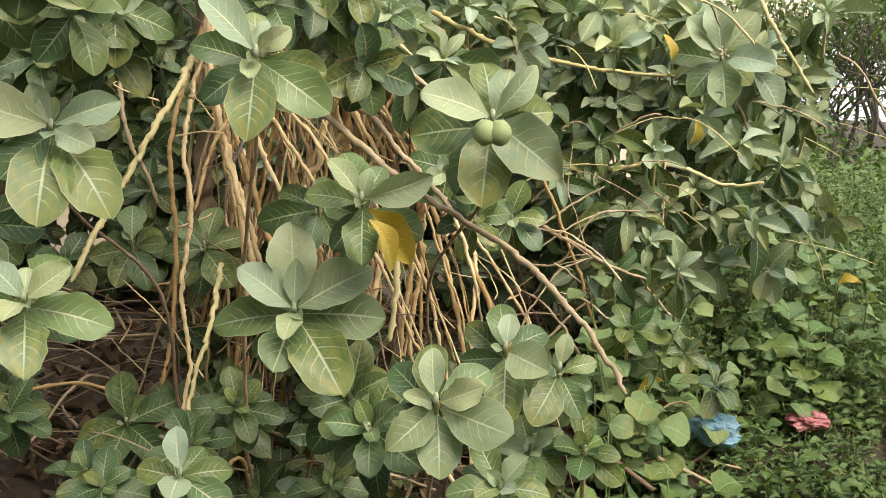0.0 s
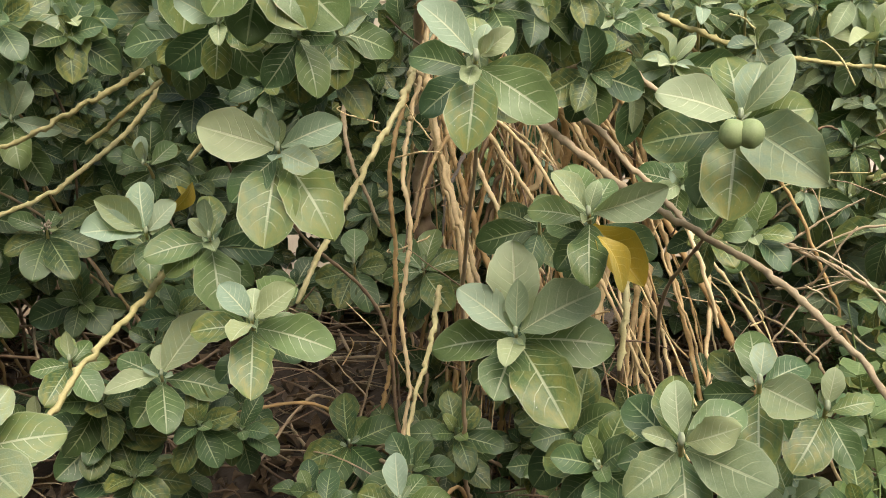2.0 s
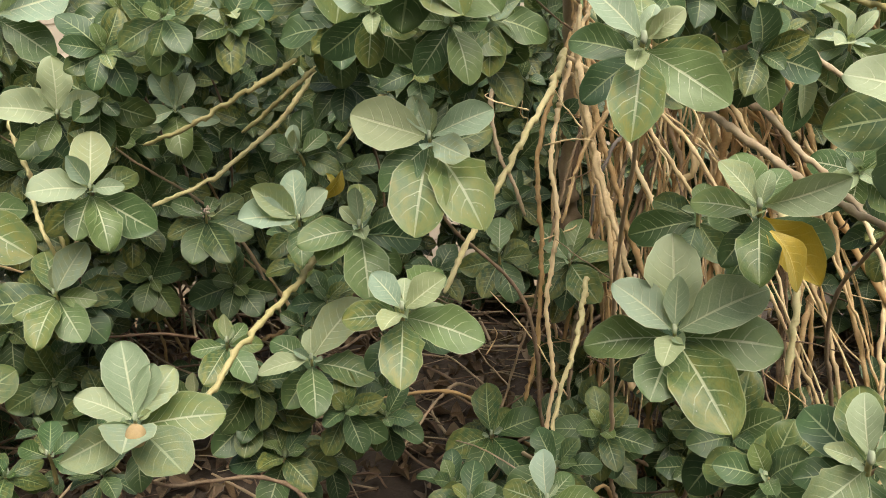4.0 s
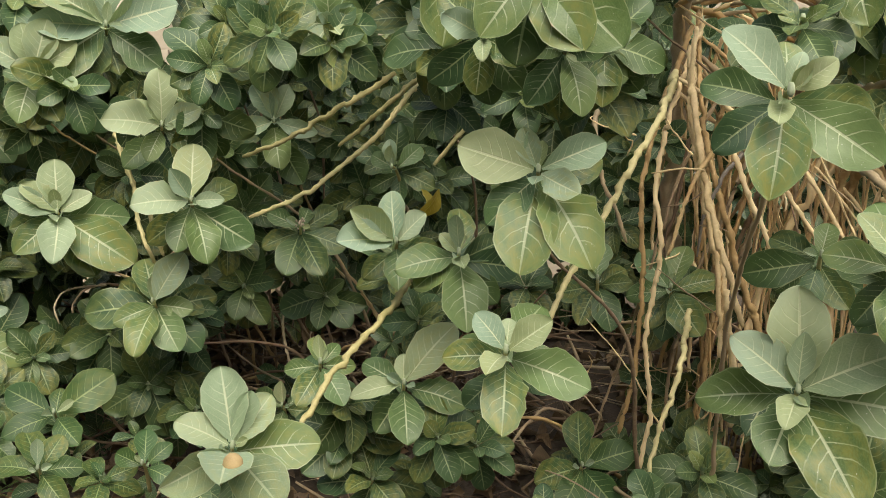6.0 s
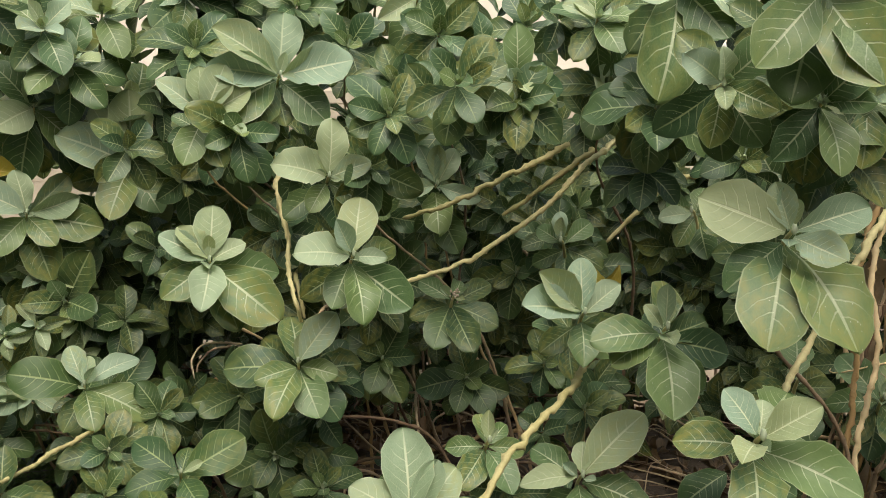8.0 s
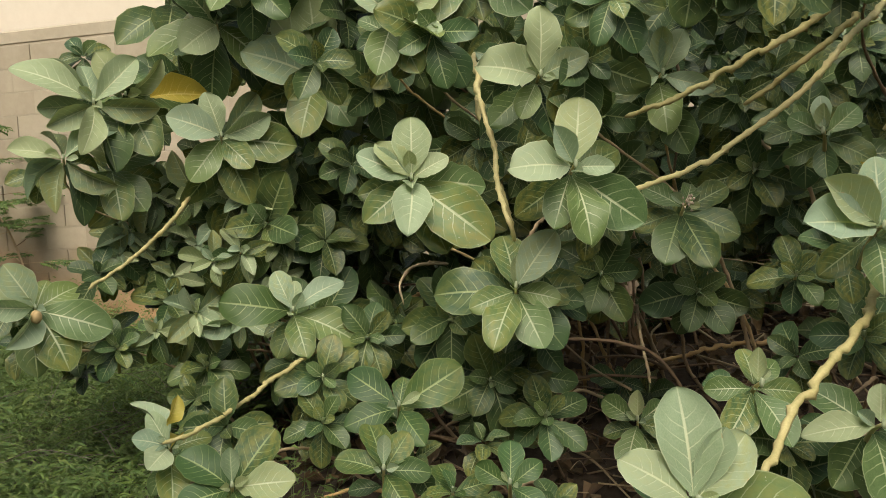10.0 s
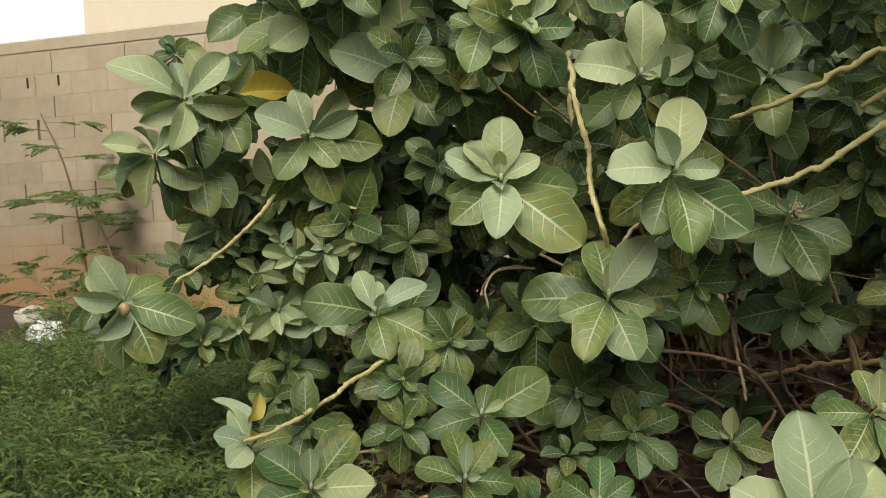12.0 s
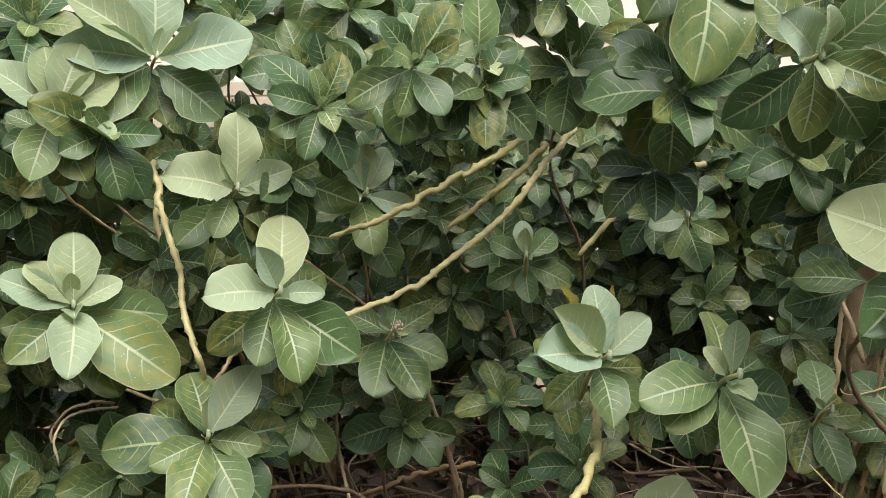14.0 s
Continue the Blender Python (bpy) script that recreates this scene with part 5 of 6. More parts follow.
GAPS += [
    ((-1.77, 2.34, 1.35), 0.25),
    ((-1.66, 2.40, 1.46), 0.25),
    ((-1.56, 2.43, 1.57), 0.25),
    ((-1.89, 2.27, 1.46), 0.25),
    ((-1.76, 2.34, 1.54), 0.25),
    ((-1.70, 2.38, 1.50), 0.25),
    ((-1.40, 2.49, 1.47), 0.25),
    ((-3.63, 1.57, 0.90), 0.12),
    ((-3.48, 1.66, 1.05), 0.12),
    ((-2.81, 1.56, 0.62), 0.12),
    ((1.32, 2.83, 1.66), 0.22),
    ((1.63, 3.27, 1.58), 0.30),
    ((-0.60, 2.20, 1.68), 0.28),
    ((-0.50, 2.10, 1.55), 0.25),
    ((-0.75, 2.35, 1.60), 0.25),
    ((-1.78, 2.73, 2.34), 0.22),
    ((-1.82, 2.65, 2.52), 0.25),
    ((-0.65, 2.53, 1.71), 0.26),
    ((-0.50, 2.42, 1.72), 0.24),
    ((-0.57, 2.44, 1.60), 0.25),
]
FILL = {"fan": 0, "inner": 1, "crown": 2, "right": 3, "bank": 2, "edge": 2, "back": 2}


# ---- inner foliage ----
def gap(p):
    """True where fill leaves are left out to open the camera's view."""
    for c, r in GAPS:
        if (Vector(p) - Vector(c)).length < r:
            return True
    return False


def joined_leaves(name, owner, items, material, label=""):
    """Many leaves as one mesh: items are (shape, matrix)."""
    vs, fs, us, base = [], [], [], 0
    for (v, f, u), m in items:
        a = np.asarray(v) @ np.asarray(m.to_3x3()).T + np.asarray(m.translation)
        vs.append(a)
        us.append(np.asarray(u))
        fs.extend(tuple(i + base for i in q) for q in f)
        base += len(v)
    me = mesh_from(name, np.concatenate(vs), fs, material, np.concatenate(us))
    ob = part(name, me, None, owner, label) if owner else tagged(new(name, me), label)
    return tagged(ob, kind="stuff")


BACK_SHAPES = [leaf_shape(230 + i, 0.62, 0.2, 0.2, 0.03, 4, 2, ("broad", "round")[i % 2]) for i in range(6)]
FILL_SHAPES = [leaf_shape(200 + i, 0.62, 0.2, 0.2, 0.03, 6, 4, ("broad", "round")[i % 2]) for i in range(8)]


def fill_foliage():
    by = {k: [] for k in PLANTS}
    for tip, axis, size, owner in list(SPRIGS):
        rng = random.Random(int(1000 * (tip.x * 5.3 + tip.y * 2.9 + tip.z * 11.7)))
        flat = Vector((axis.x, axis.y, 0)).normalized()
        for i in range(FILL[owner]):
            p = tip - flat * rng.uniform(0.16, 0.55) + Vector((rng.gauss(0, 0.13), rng.gauss(0, 0.13), rng.gauss(-0.10 if owner in ("back", "crown") else -0.03, 0.10)))
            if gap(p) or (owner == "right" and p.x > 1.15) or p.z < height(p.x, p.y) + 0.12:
                continue
            ax = (axis + Vector((rng.gauss(0, .35), rng.gauss(0, .35), rng.uniform(-.2, .5)))).normalized()
            for kind, m in sprig_leaves(ax, size * rng.uniform(0.8, 1.05), rng.uniform(0, 90), 5, "dark", rng, 0.4, 1.0, 0.9 if owner != "right" else 1.9):
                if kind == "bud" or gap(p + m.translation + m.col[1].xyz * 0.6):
                    continue
                by[owner].append((rng.choice(FILL_SHAPES), Matrix.Translation(p - ROOTS[owner]) @ m))
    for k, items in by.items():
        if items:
            joined_leaves("inner_foliage", PLANTS[k], items, M_GREY_FILL if k == "right" else M_FILL, "dense inner leaves, shade put into their darker green")


fill_foliage()


def thicket(owner, x0, x1, y0, y1, top, n, size, seed, solid=False):
    """The mass at the back of the shrubs, shade put into its leaf colour: drooping leaves on crowded shoots, thinning
    towards the top.
    """
    rng = random.Random(seed)
    items = []
    for i in range(n):
        x, y = rng.uniform(x0, x1), rng.uniform(y0, y1)
        lim = top(x, y)
        z = height(x, y) + 0.06 + (lim - height(x, y) - 0.06) * rng.random() ** 0.8
        p = Vector((x, y, z))
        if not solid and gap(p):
            continue
        ax = Vector((rng.gauss(0, .35), -0.75 + rng.gauss(0, .3), rng.uniform(-.1, .9))).normalized()
        for kind, m in sprig_leaves(ax, size * rng.uniform(0.8, 1.15), rng.uniform(0, 90), 5, "dark", rng):
            if kind != "bud":
                items.append((rng.choice(BACK_SHAPES), Matrix.Translation(p - ROOTS[owner]) @ m))
    joined_leaves("back_foliage", PLANTS[owner], items, M_GREY_FILL if owner == "right" else M_FILL, "dense leaves at the back, shade put into their darker green")


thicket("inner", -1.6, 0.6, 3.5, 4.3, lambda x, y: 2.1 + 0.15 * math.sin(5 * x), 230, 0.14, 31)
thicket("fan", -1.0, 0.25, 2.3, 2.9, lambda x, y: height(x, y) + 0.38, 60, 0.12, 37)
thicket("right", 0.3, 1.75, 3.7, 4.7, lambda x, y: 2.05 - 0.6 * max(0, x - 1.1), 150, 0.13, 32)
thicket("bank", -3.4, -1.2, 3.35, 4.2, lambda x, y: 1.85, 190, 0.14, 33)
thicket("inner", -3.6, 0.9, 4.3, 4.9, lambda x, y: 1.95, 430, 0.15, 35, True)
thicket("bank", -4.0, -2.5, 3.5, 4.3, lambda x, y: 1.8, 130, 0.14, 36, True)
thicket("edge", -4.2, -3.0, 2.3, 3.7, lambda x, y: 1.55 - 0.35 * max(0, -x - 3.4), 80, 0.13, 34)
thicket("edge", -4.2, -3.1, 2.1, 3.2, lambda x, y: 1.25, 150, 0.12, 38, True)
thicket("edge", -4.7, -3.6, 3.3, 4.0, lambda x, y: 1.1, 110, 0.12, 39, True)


def fan_of_stems():
    """The bare inside of the big shrub: stems that spring from its crown and hang down and outwards in a fan."""
    rng = random.Random(77)
    crown = Vector((-0.74, 2.80, 1.80))
    for i in range(88):
        a = rng.triangular(-0.6, 1.5, 0.85)
        out = Vector((math.sin(a), rng.uniform(-0.35, 0.25), 0))
        reach = rng.uniform(0.55, 1.2) * (0.2 + 1.25 * abs(math.sin(a)))
        p0 = crown + Vector((rng.uniform(-0.12, 0.36), rng.gauss(0.03, 0.12), min(0.05, rng.gauss(-0.06, 0.10))))
        if i % 4 == 0:
            p0 += Vector((rng.uniform(0.0, 0.45), rng.uniform(-0.1, 0.1), rng.uniform(-0.35, 0.0)))
            reach *= rng.choice((-0.35, 0.5, 0.8))
        foot = crown + out * reach
        foot.z = height(foot.x, foot.y) + (0.0 if rng.random() < 0.6 else rng.uniform(0.05, 0.4))
        lift = rng.uniform(-0.03, 0.05)
        p1 = p0.lerp(foot, 0.26) + out * reach * 0.16 + Vector((rng.gauss(0, .03), rng.gauss(0, .03), lift + 0.10 * reach))
        p2 = p0.lerp(foot, 0.62) + out * reach * 0.14 + Vector((rng.gauss(0, .03), rng.gauss(0, .03), 0.04))
        r = rng.choice((0.003, 0.0035, 0.004, 0.005, 0.006, 0.0075, 0.0105))
        mid = [p0, p1, p2, foot]
        v, f = knotty([q - ROOTS["fan"] for q in spline(mid, 7)], r, r * rng.uniform(0.5, 0.95), i, 0.02, 7, 0.55, False)
        part("bare_stem", mesh_from("bare_stem", v, f, M_STEM if rng.random() < 0.85 else M_TWIG), None, PLANTS["fan"])
    # thin curling twigs among them
    for i in range(60):
        p = crown + Vector((rng.uniform(-0.35, 0.8), rng.uniform(-0.5, 0.1), rng.uniform(-1.1, -0.15)))
        d = Vector((rng.gauss(0.1, 0.5), rng.gauss(0, 0.3), rng.uniform(-1.1, 0.3)))
        n = rng.uniform(0.12, 0.34)
        side = Vector((rng.gauss(0, 0.3), rng.gauss(0, 0.2), rng.gauss(0, 0.2)))
        pts = spline([p, p + d * n * 0.4 + side * n * 0.4, p + d * n * 0.8 + side * n * 0.3, p + d * n + side * n * rng.uniform(-0.5, 0.8)], 5)
        v, f = knotty([q - ROOTS["fan"] for q in pts], 0.0014, 0.0026, i, 0.014, 5, 0.7, False)
        part("twig", mesh_from("twig", v, f, M_STEM if i % 3 else M_TWIG), None, PLANTS["fan"])
    # stems that lie flat across the crown before they fall
    for i in range(9):
        p = crown + Vector((rng.uniform(-0.10, 0.08), rng.gauss(0.02, 0.08), rng.uniform(0.0, 0.07)))
        n = rng.uniform(0.2, 0.5)
        pts = spline([p, p + Vector((n * 0.4, rng.gauss(0, 0.03), rng.gauss(0.01, 0.015))), p + Vector((n * 0.8, rng.gauss(0, 0.04), -0.02)), p + Vector((n, rng.gauss(0, 0.05), -rng.uniform(0.06, 0.3)))], 6)
        v, f = knotty([q - ROOTS["fan"] for q in pts], rng.uniform(0.004, 0.009), 0.004, 200 + i, 0.02, 7, 0.3, False)
        part("bare_stem", mesh_from("bare_stem", v, f, M_STEM if i % 2 else M_BRANCH), None, PLANTS["fan"])
    # the trunk that they spring from
    line = [Vector((-0.80, 2.98, 0.3)), Vector((-0.86, 2.95, 1.0)), crown + Vector((-0.09, 0.06, -0.1)), crown + Vector((-0.07, 0.0, 0.07)), crown + Vector((0.03, -0.05, 0.20)),
            crown + Vector((0.07, -0.06, 0.30)), crown + Vector((0.16, -0.09, 0.29)), crown + Vector((0.24, -0.13, 0.22)), crown + Vector((0.28, -0.14, 0.13))]
    v, f = knotty([q - ROOTS["fan"] for q in spline(line, 6)], 0.036, 0.017, 4, 0.03, 9, 0.3)
    part("trunk", mesh_from("trunk", v, f, M_BRANCH), None, PLANTS["fan"], "thick knotty grey-brown trunk")


fan_of_stems()


def right_twigs():
    """The loose tangle of thin yellow-brown twigs in the spreading shrub."""
    rng = random.Random(43)
    for i in range(48):
        low = i % 3 == 0
        x = rng.uniform(0.22, 0.75) if low else rng.uniform(0.25, 1.3)
        y = 2.25 + 0.35 * x + rng.uniform(0.0, 0.5)
        z = rng.uniform(0.85, 1.25) if low else rng.uniform(1.15, 1.85) - 0.25 * max(0, x - 0.8)
        n = rng.uniform(0.12, 0.38)
        a = rng.gauss(-0.15, 0.6)
        d = Vector((math.cos(a) * rng.choice((-1, 1, 1)), rng.gauss(-0.2, 0.3), math.sin(a) - 0.1))
        p = Vector((x, y, z))
        bow = Vector((0, 0, rng.uniform(0.02, 0.22))) * n
        pts = spline([p, p + d * n * 0.35 + bow, p + d * n * 0.7 + bow, p + d * n], 5)
        r = rng.choice((0.0016, 0.002, 0.0026, 0.0034, 0.0044))
        v, f = knotty([q - ROOTS["right"] for q in pts], r * 0.7, r, i, 0.016, 5, 0.7, False)
        part("twig", mesh_from("twig", v, f, (M_BRANCH, M_TWIG, M_SHOOT)[i % 3]), None, PLANTS["right"])


right_twigs()


def twigs(name, items, material, label):
    """Many thin dry twigs as one mesh: items are lists of points with a radius."""
    vs, fs, base = [], [], 0
    for pts, r in items:
        v, f = tube(pts, np.linspace(r, r * 0.6, len(pts)), 5, 0.1, base)
        vs.extend(v)
        fs.extend(tuple(i + base for i in q) for q in f)
        base += len(v)
    return tagged(new(name, mesh_from(name, vs, fs, material)), label, "twigs", kind="stuff")


def floor_litter():
    rng = random.Random(12)
    items = []
    for i in range(900):
        x, y = rng.uniform(-4.2, 0.7), rng.uniform(2.1, 4.1)
        z = height(x, y) + rng.uniform(0.01, 0.42) * rng.random()
        a, n = rng.uniform(0, 6.3), rng.uniform(0.12, 0.5)
        d = Vector((math.cos(a), math.sin(a) * 0.6, rng.gauss(0, 0.22)))
        p = Vector((x, y, z))
        q = p + d * n * 0.5 + Vector((rng.gauss(0, .03), rng.gauss(0, .03), rng.gauss(0.01, .03)))
        items.append((spline([p, q, p + d * n], 4), rng.choice((0.002, 0.003, 0.004, 0.005, 0.007))))
    twigs("dry_twigs", [q for i, q in enumerate(items) if i % 3], M_TWIG, "tangle of thin dry brown twigs on the soil")
    twigs("dry_twigs", items[::3], M_BRANCH, "pale tan dry twigs lying under the shrubs")
    shapes = [leaf_shape(300 + i, 0.55, 0.7, -0.3 + 0.12 * i, 0.12, 4, 4, ("broad", "narrow")[i % 2]) for i in range(6)]
    leaves = []
    for i in range(2600):
        x, y = rng.uniform(-4.2, 0.8), rng.uniform(2.0, 4.2)
        s = rng.uniform(0.04, 0.11)
        m = Matrix.Translation((x, y, height(x, y) + rng.uniform(0.008, 0.05))) @ Euler((rng.gauss(0, .45), rng.gauss(0, .45), rng.uniform(0, 6.3))).to_matrix().to_4x4() @ Matrix.Scale(s, 4)
        leaves.append((rng.choice(shapes), m))
    tagged(joined_leaves("leaf_litter", None, leaves, M_LITTER, "dry curled brown leaves littering the soil"), category="leaf litter")


floor_litter()

# ---- wall and building ----
WALL_ALONG = Vector((0.8267, 0.5626, 0)).normalized()
WALL_OUT = Vector((WALL_ALONG.y, -WALL_ALONG.x, 0))
WALL_FOOT = Vector((-9.682, 1.843, 0))
RISE = 0.08


def on_wall(s, out, z, rise=RISE):
    return WALL_FOOT + WALL_ALONG * s + WALL_OUT * out + Vector((0, 0, z + rise * s))


def slab_mesh(name, s0, s1, o0, o1, z0, z1, material, rise=RISE, edge=0.0):
    bm = bmesh.new()
    c = [bm.verts.new(on_wall(s, o, z, rise)) for z in (z0, z1) for s, o in ((s0, o0), (s1, o0), (s1, o1), (s0, o1))]
    for q in ((3, 2, 1, 0), (4, 5, 6, 7), (0, 1, 5, 4), (1, 2, 6, 5), (2, 3, 7, 6), (3, 0, 4, 7)):
        bm.faces.new([c[i] for i in q])
    bmesh.ops.recalc_face_normals(bm, faces=bm.faces)
    if edge:
        bmesh.ops.bevel(bm, geom=list(bm.edges), offset=edge, segments=1, affect="EDGES")
    me = bpy.data.meshes.new(name)
    bm.to_mesh(me)
    bm.free()
    me.materials.append(material)
    return me


def slab(name, s0, s1, o0, o1, z0, z1, material, parent=None, label="", rise=RISE, edge=0.0):
    return part(name, slab_mesh(name, s0, s1, o0, o1, z0, z1, material, rise, edge), None, parent, label)


COURSE, BLOCK, COURSE_TOP = 0.196, 0.40, 1.76
wall = slab("wall_north", -9, 14, -0.20, -0.09, -1.7, COURSE_TOP, M_MORTAR)
tagged(wall, "weathered tan concrete block wall with open joints", "wall", kind="structure")
slab("coping", -9, 14, -0.205, 0.0, COURSE_TOP, 1.875, M_BLOCK, wall, "rough cement capping", edge=0.012)


def make_blocks():
    rng = random.Random(8)
    beds, base = [], []
    for c in range(13):
        z1 = COURSE_TOP - c * COURSE
        slab("mortar_bed", -9, 14, -0.09, -0.0008, z1 - 0.012, z1, M_MORTAR, wall)
        shift = 0.17 if c % 2 else 0.37
        for k in range(-22, 34):
            s = k * BLOCK + shift + rng.uniform(-0.012, 0.012)
            near = -1.0 < s < 7.6
            if not near and not (-8.8 < s < 13.4):
                continue
            if near:
                w = 0.006 if rng.random() < 0.93 else 0.011
                slab("block", s + w, s + BLOCK - 0.006, -0.09, rng.uniform(-0.0015, 0.0015), z1 - COURSE + 0.0005, z1 - 0.0125, M_BLOCK, wall, edge=0.0018)
                if w < 0.01:
                    slab("mortar_joint", s - 0.006, s + w, -0.09, -0.002, z1 - COURSE + 0.0005, z1 - 0.0125, M_MORTAR, wall)
            else:
                base.append((s, z1))
    bm = bmesh.new()
    for s, z1 in base:
        c = [bm.verts.new(on_wall(a, o, z)) for z in (z1 - COURSE, z1 - 0.012) for a, o in ((s + 0.006, -0.09), (s + BLOCK - 0.006, -0.09), (s + BLOCK - 0.006, 0), (s + 0.006, 0))]
        for q in ((3, 2, 1, 0), (4, 5, 6, 7), (0, 1, 5, 4), (1, 2, 6, 5), (2, 3, 7, 6), (3, 0, 4, 7)):
            bm.faces.new([c[i] for i in q])
    tagged(part("far_block", bm, M_BLOCK, wall), kind="stuff")


make_blocks()
# the holes are not cut: near-black slabs stand in for their inner shade
for s0 in (0.48, 0.83):
    slab("weep_hole_shade", s0 - 0.021, s0 + 0.021, -0.05, 0.003, 1.44, 1.55, M_DARKNESS, wall, "small weep hole, its inner shade painted as a near-black slab", edge=0.012)

house = tagged(slab("wall_house", -1.42, 22, -9.0, -3.0, -1.5, 6.5, M_PLASTER, rise=0), "cream plastered building behind the block wall", "building", kind="structure")
slab("stain_ledge", 5.9, 16, -3.0, -2.955, 3.50, 3.56, M_TRIM, house, "thin weathered plaster ledge", rise=0, edge=0.01)
slab("strip", 5.33, 5.41, -3.0, -2.97, 1.0, 6.5, M_TRIM, house, rise=0, edge=0.008)
slab("strip", 5.73, 5.81, -3.0, -2.97, 1.0, 6.5, M_TRIM, house, rise=0, edge=0.008)
slab("drain_pipe", 5.47, 5.51, -3.0, -2.95, 4.70, 6.5, M_TWIG, house, "short grey drain pipe", rise=0, edge=0.006)
window = slab("window_1", 3.56, 3.93, -3.0, -2.985, 4.30, 6.2, M_TEAL, house, "teal shuttered window", rise=0)
for s0, s1, z0, z1 in ((3.43, 3.56, 3.6, 6.3), (3.93, 4.01, 3.6, 6.3), (3.56, 3.93, 4.20, 4.30)):
    slab("window_frame", s0, s1, -3.0, -2.93, z0, z1, M_TRIM, window, "white window frame", rise=0, edge=0.008)

# ---- weeds, herbs and litter ----
SMALL = [leaf_shape(400 + i, 0.52, 0.25, 0.3, 0.05, 3, 2, ("broad", "round")[i % 2]) for i in range(6)]
NEEDLE = [leaf_shape(440 + i, 0.24, 0.3, 0.35, 0.02, 2, 2, "narrow") for i in range(5)]
OVAL = [leaf_shape(420 + i, 0.75, 0.2, 0.2, 0.05, 4, 4, "round") for i in range(4)]


def weed_cover(name, spots, label, category, material=None, shapes=None):
    """Low weeds: thin stems set with small leaves. spots: (x, y, ground, tall, leaves, leaf size, lean)."""
    rng = random.Random(len(spots) * 7 + 3)
    items = []
    for x, y, z, tall, n, size, lean in spots:
        d = Vector((rng.gauss(0, lean), rng.gauss(0, lean), 1)).normalized()
        for i in range(n):
            h = tall * (0.15 + 0.85 * (i + 1) / n)
            a = i * 2.4 + rng.random()
            p = Vector((x, y, z)) + d * h + Vector((rng.gauss(0, .012), rng.gauss(0, .012), 0))
            tip = Vector((math.cos(a), math.sin(a), rng.uniform(-0.1, 0.8)))
            s = size * rng.uniform(0.6, 1.25)
            items.append((rng.choice(shapes or (SMALL if size < 0.05 else OVAL)), bowed(p, tip, (rng.gauss(0, .4), rng.gauss(0, .4), 1), 0) @ Matrix.Scale(s, 4)))
        w = leaf_stalk(Vector((x, y, z)), Vector((x, y, z)) + d * tall, 0.0016)
        items.append((w, Matrix.Identity(4)))
    return tagged(joined_leaves(name, None, items, material or M_WEED, label), category=category)


def leaf_stalk(a, b, r):
    v, f = tube([a, (a + b) / 2, b], [r, r, r * 0.5], 3)
    return [tuple(q) for q in v], f, [(0.5, 0.4)] * len(v)


def right_slope(x, y):
    """Top of the weeds beside the big shrub, rising away from the path."""
    return height(x, y) + 0.10 + 0.42 / (1 + math.exp(-3.0 * (y - 3.15 + 0.25 * (x - 1)))) + 0.30 / (1 + math.exp(-2.0 * (y - 4.6)))


def make_weeds():
    rng = random.Random(21)
    low, tall = [], []
    for i in range(9500):
        x, y = rng.uniform(0.25, 3.6), rng.uniform(1.0, 3.9)
        if x < 0.5 and y > 2.4:
            continue
        if rng.random() > 1.6 - 0.9 * max(0.0, (x - 2.2)) - 1.6 * max(0.0, 1.95 - y) + 0.9 * noise.noise((x * 1.3, y * 1.3, 2)):
            continue
        g = height(x, y)
        low.append((x, y, g, rng.uniform(0.03, 0.14), 6, 0.014 + 0.044 * rng.random() ** 1.6, 0.6))
    weed_cover("ground_weeds", low, "low small-leaved green weeds covering the soil", "weeds")
    for i in range(4200):
        x, y = rng.uniform(0.7, 4.6), rng.uniform(2.75, 6.0)
        if y > 3.6 and x < 0.9 + 0.35 * (y - 3.6):
            continue
        top = right_slope(x, y)
        g = max(height(x, y), top - 0.45)
        tall.append((x, y, g, (top - g) * rng.uniform(0.6, 1.25) + 0.02, 9, 0.018 + 0.045 * rng.random() ** 1.5, 0.35))
    weed_cover("weed_thicket", tall, "dense green leafy weeds beside the shrub", "weeds")
    scrub = []
    for i in range(2600):
        x, y = rng.uniform(1.8, 9.0), rng.uniform(5.6, 11.0)
        if x < 0.36 * y - 0.4:
            continue
        t = 0.35 + 0.75 * max(0.0, 0.5 + noise.noise((x * 0.8, y * 0.8, 9)))
        scrub.append((x, y, height(x, y), t * rng.uniform(0.7, 1.2), 10, rng.uniform(0.05, 0.10), 0.4))
    weed_cover("scrub", scrub, "dull green waist-high scrub in the distance", "scrub")
    grass = []
    for i in range(11500):
        x = -2.3 - 5.7 * rng.random() ** 1.2
        y = rng.uniform(-1.2, 2.9)
        if rng.random() > 1.5 - 1.1 * max(0.0, 0.3 - y) + 0.8 * noise.noise((x, y, 4)):
            continue
        if x > -2.65 + 0.7 * noise.noise((y * 1.1, 3.3, 1)) + 0.25 * rng.random():
            continue
        if -7.6 < x < -6.3 and 1.4 < y < 1.95 and rng.random() < 0.75:
            continue
        if x > -3.9 and y > 1.65 + 0.3 * (-x - 2.7):
            continue
        t = rng.uniform(0.16, 0.50) * (0.75 + 1.3 * noise.noise((x * 1.7, y * 1.7, 5)))
        grass.append((x, y, height(x, y), max(0.06, t), 14, rng.uniform(0.026, 0.066), 0.6))
    weed_cover("grass", grass, "feathery knee-high green weeds and grass", "grass", M_GRASS, NEEDLE)


make_weeds()


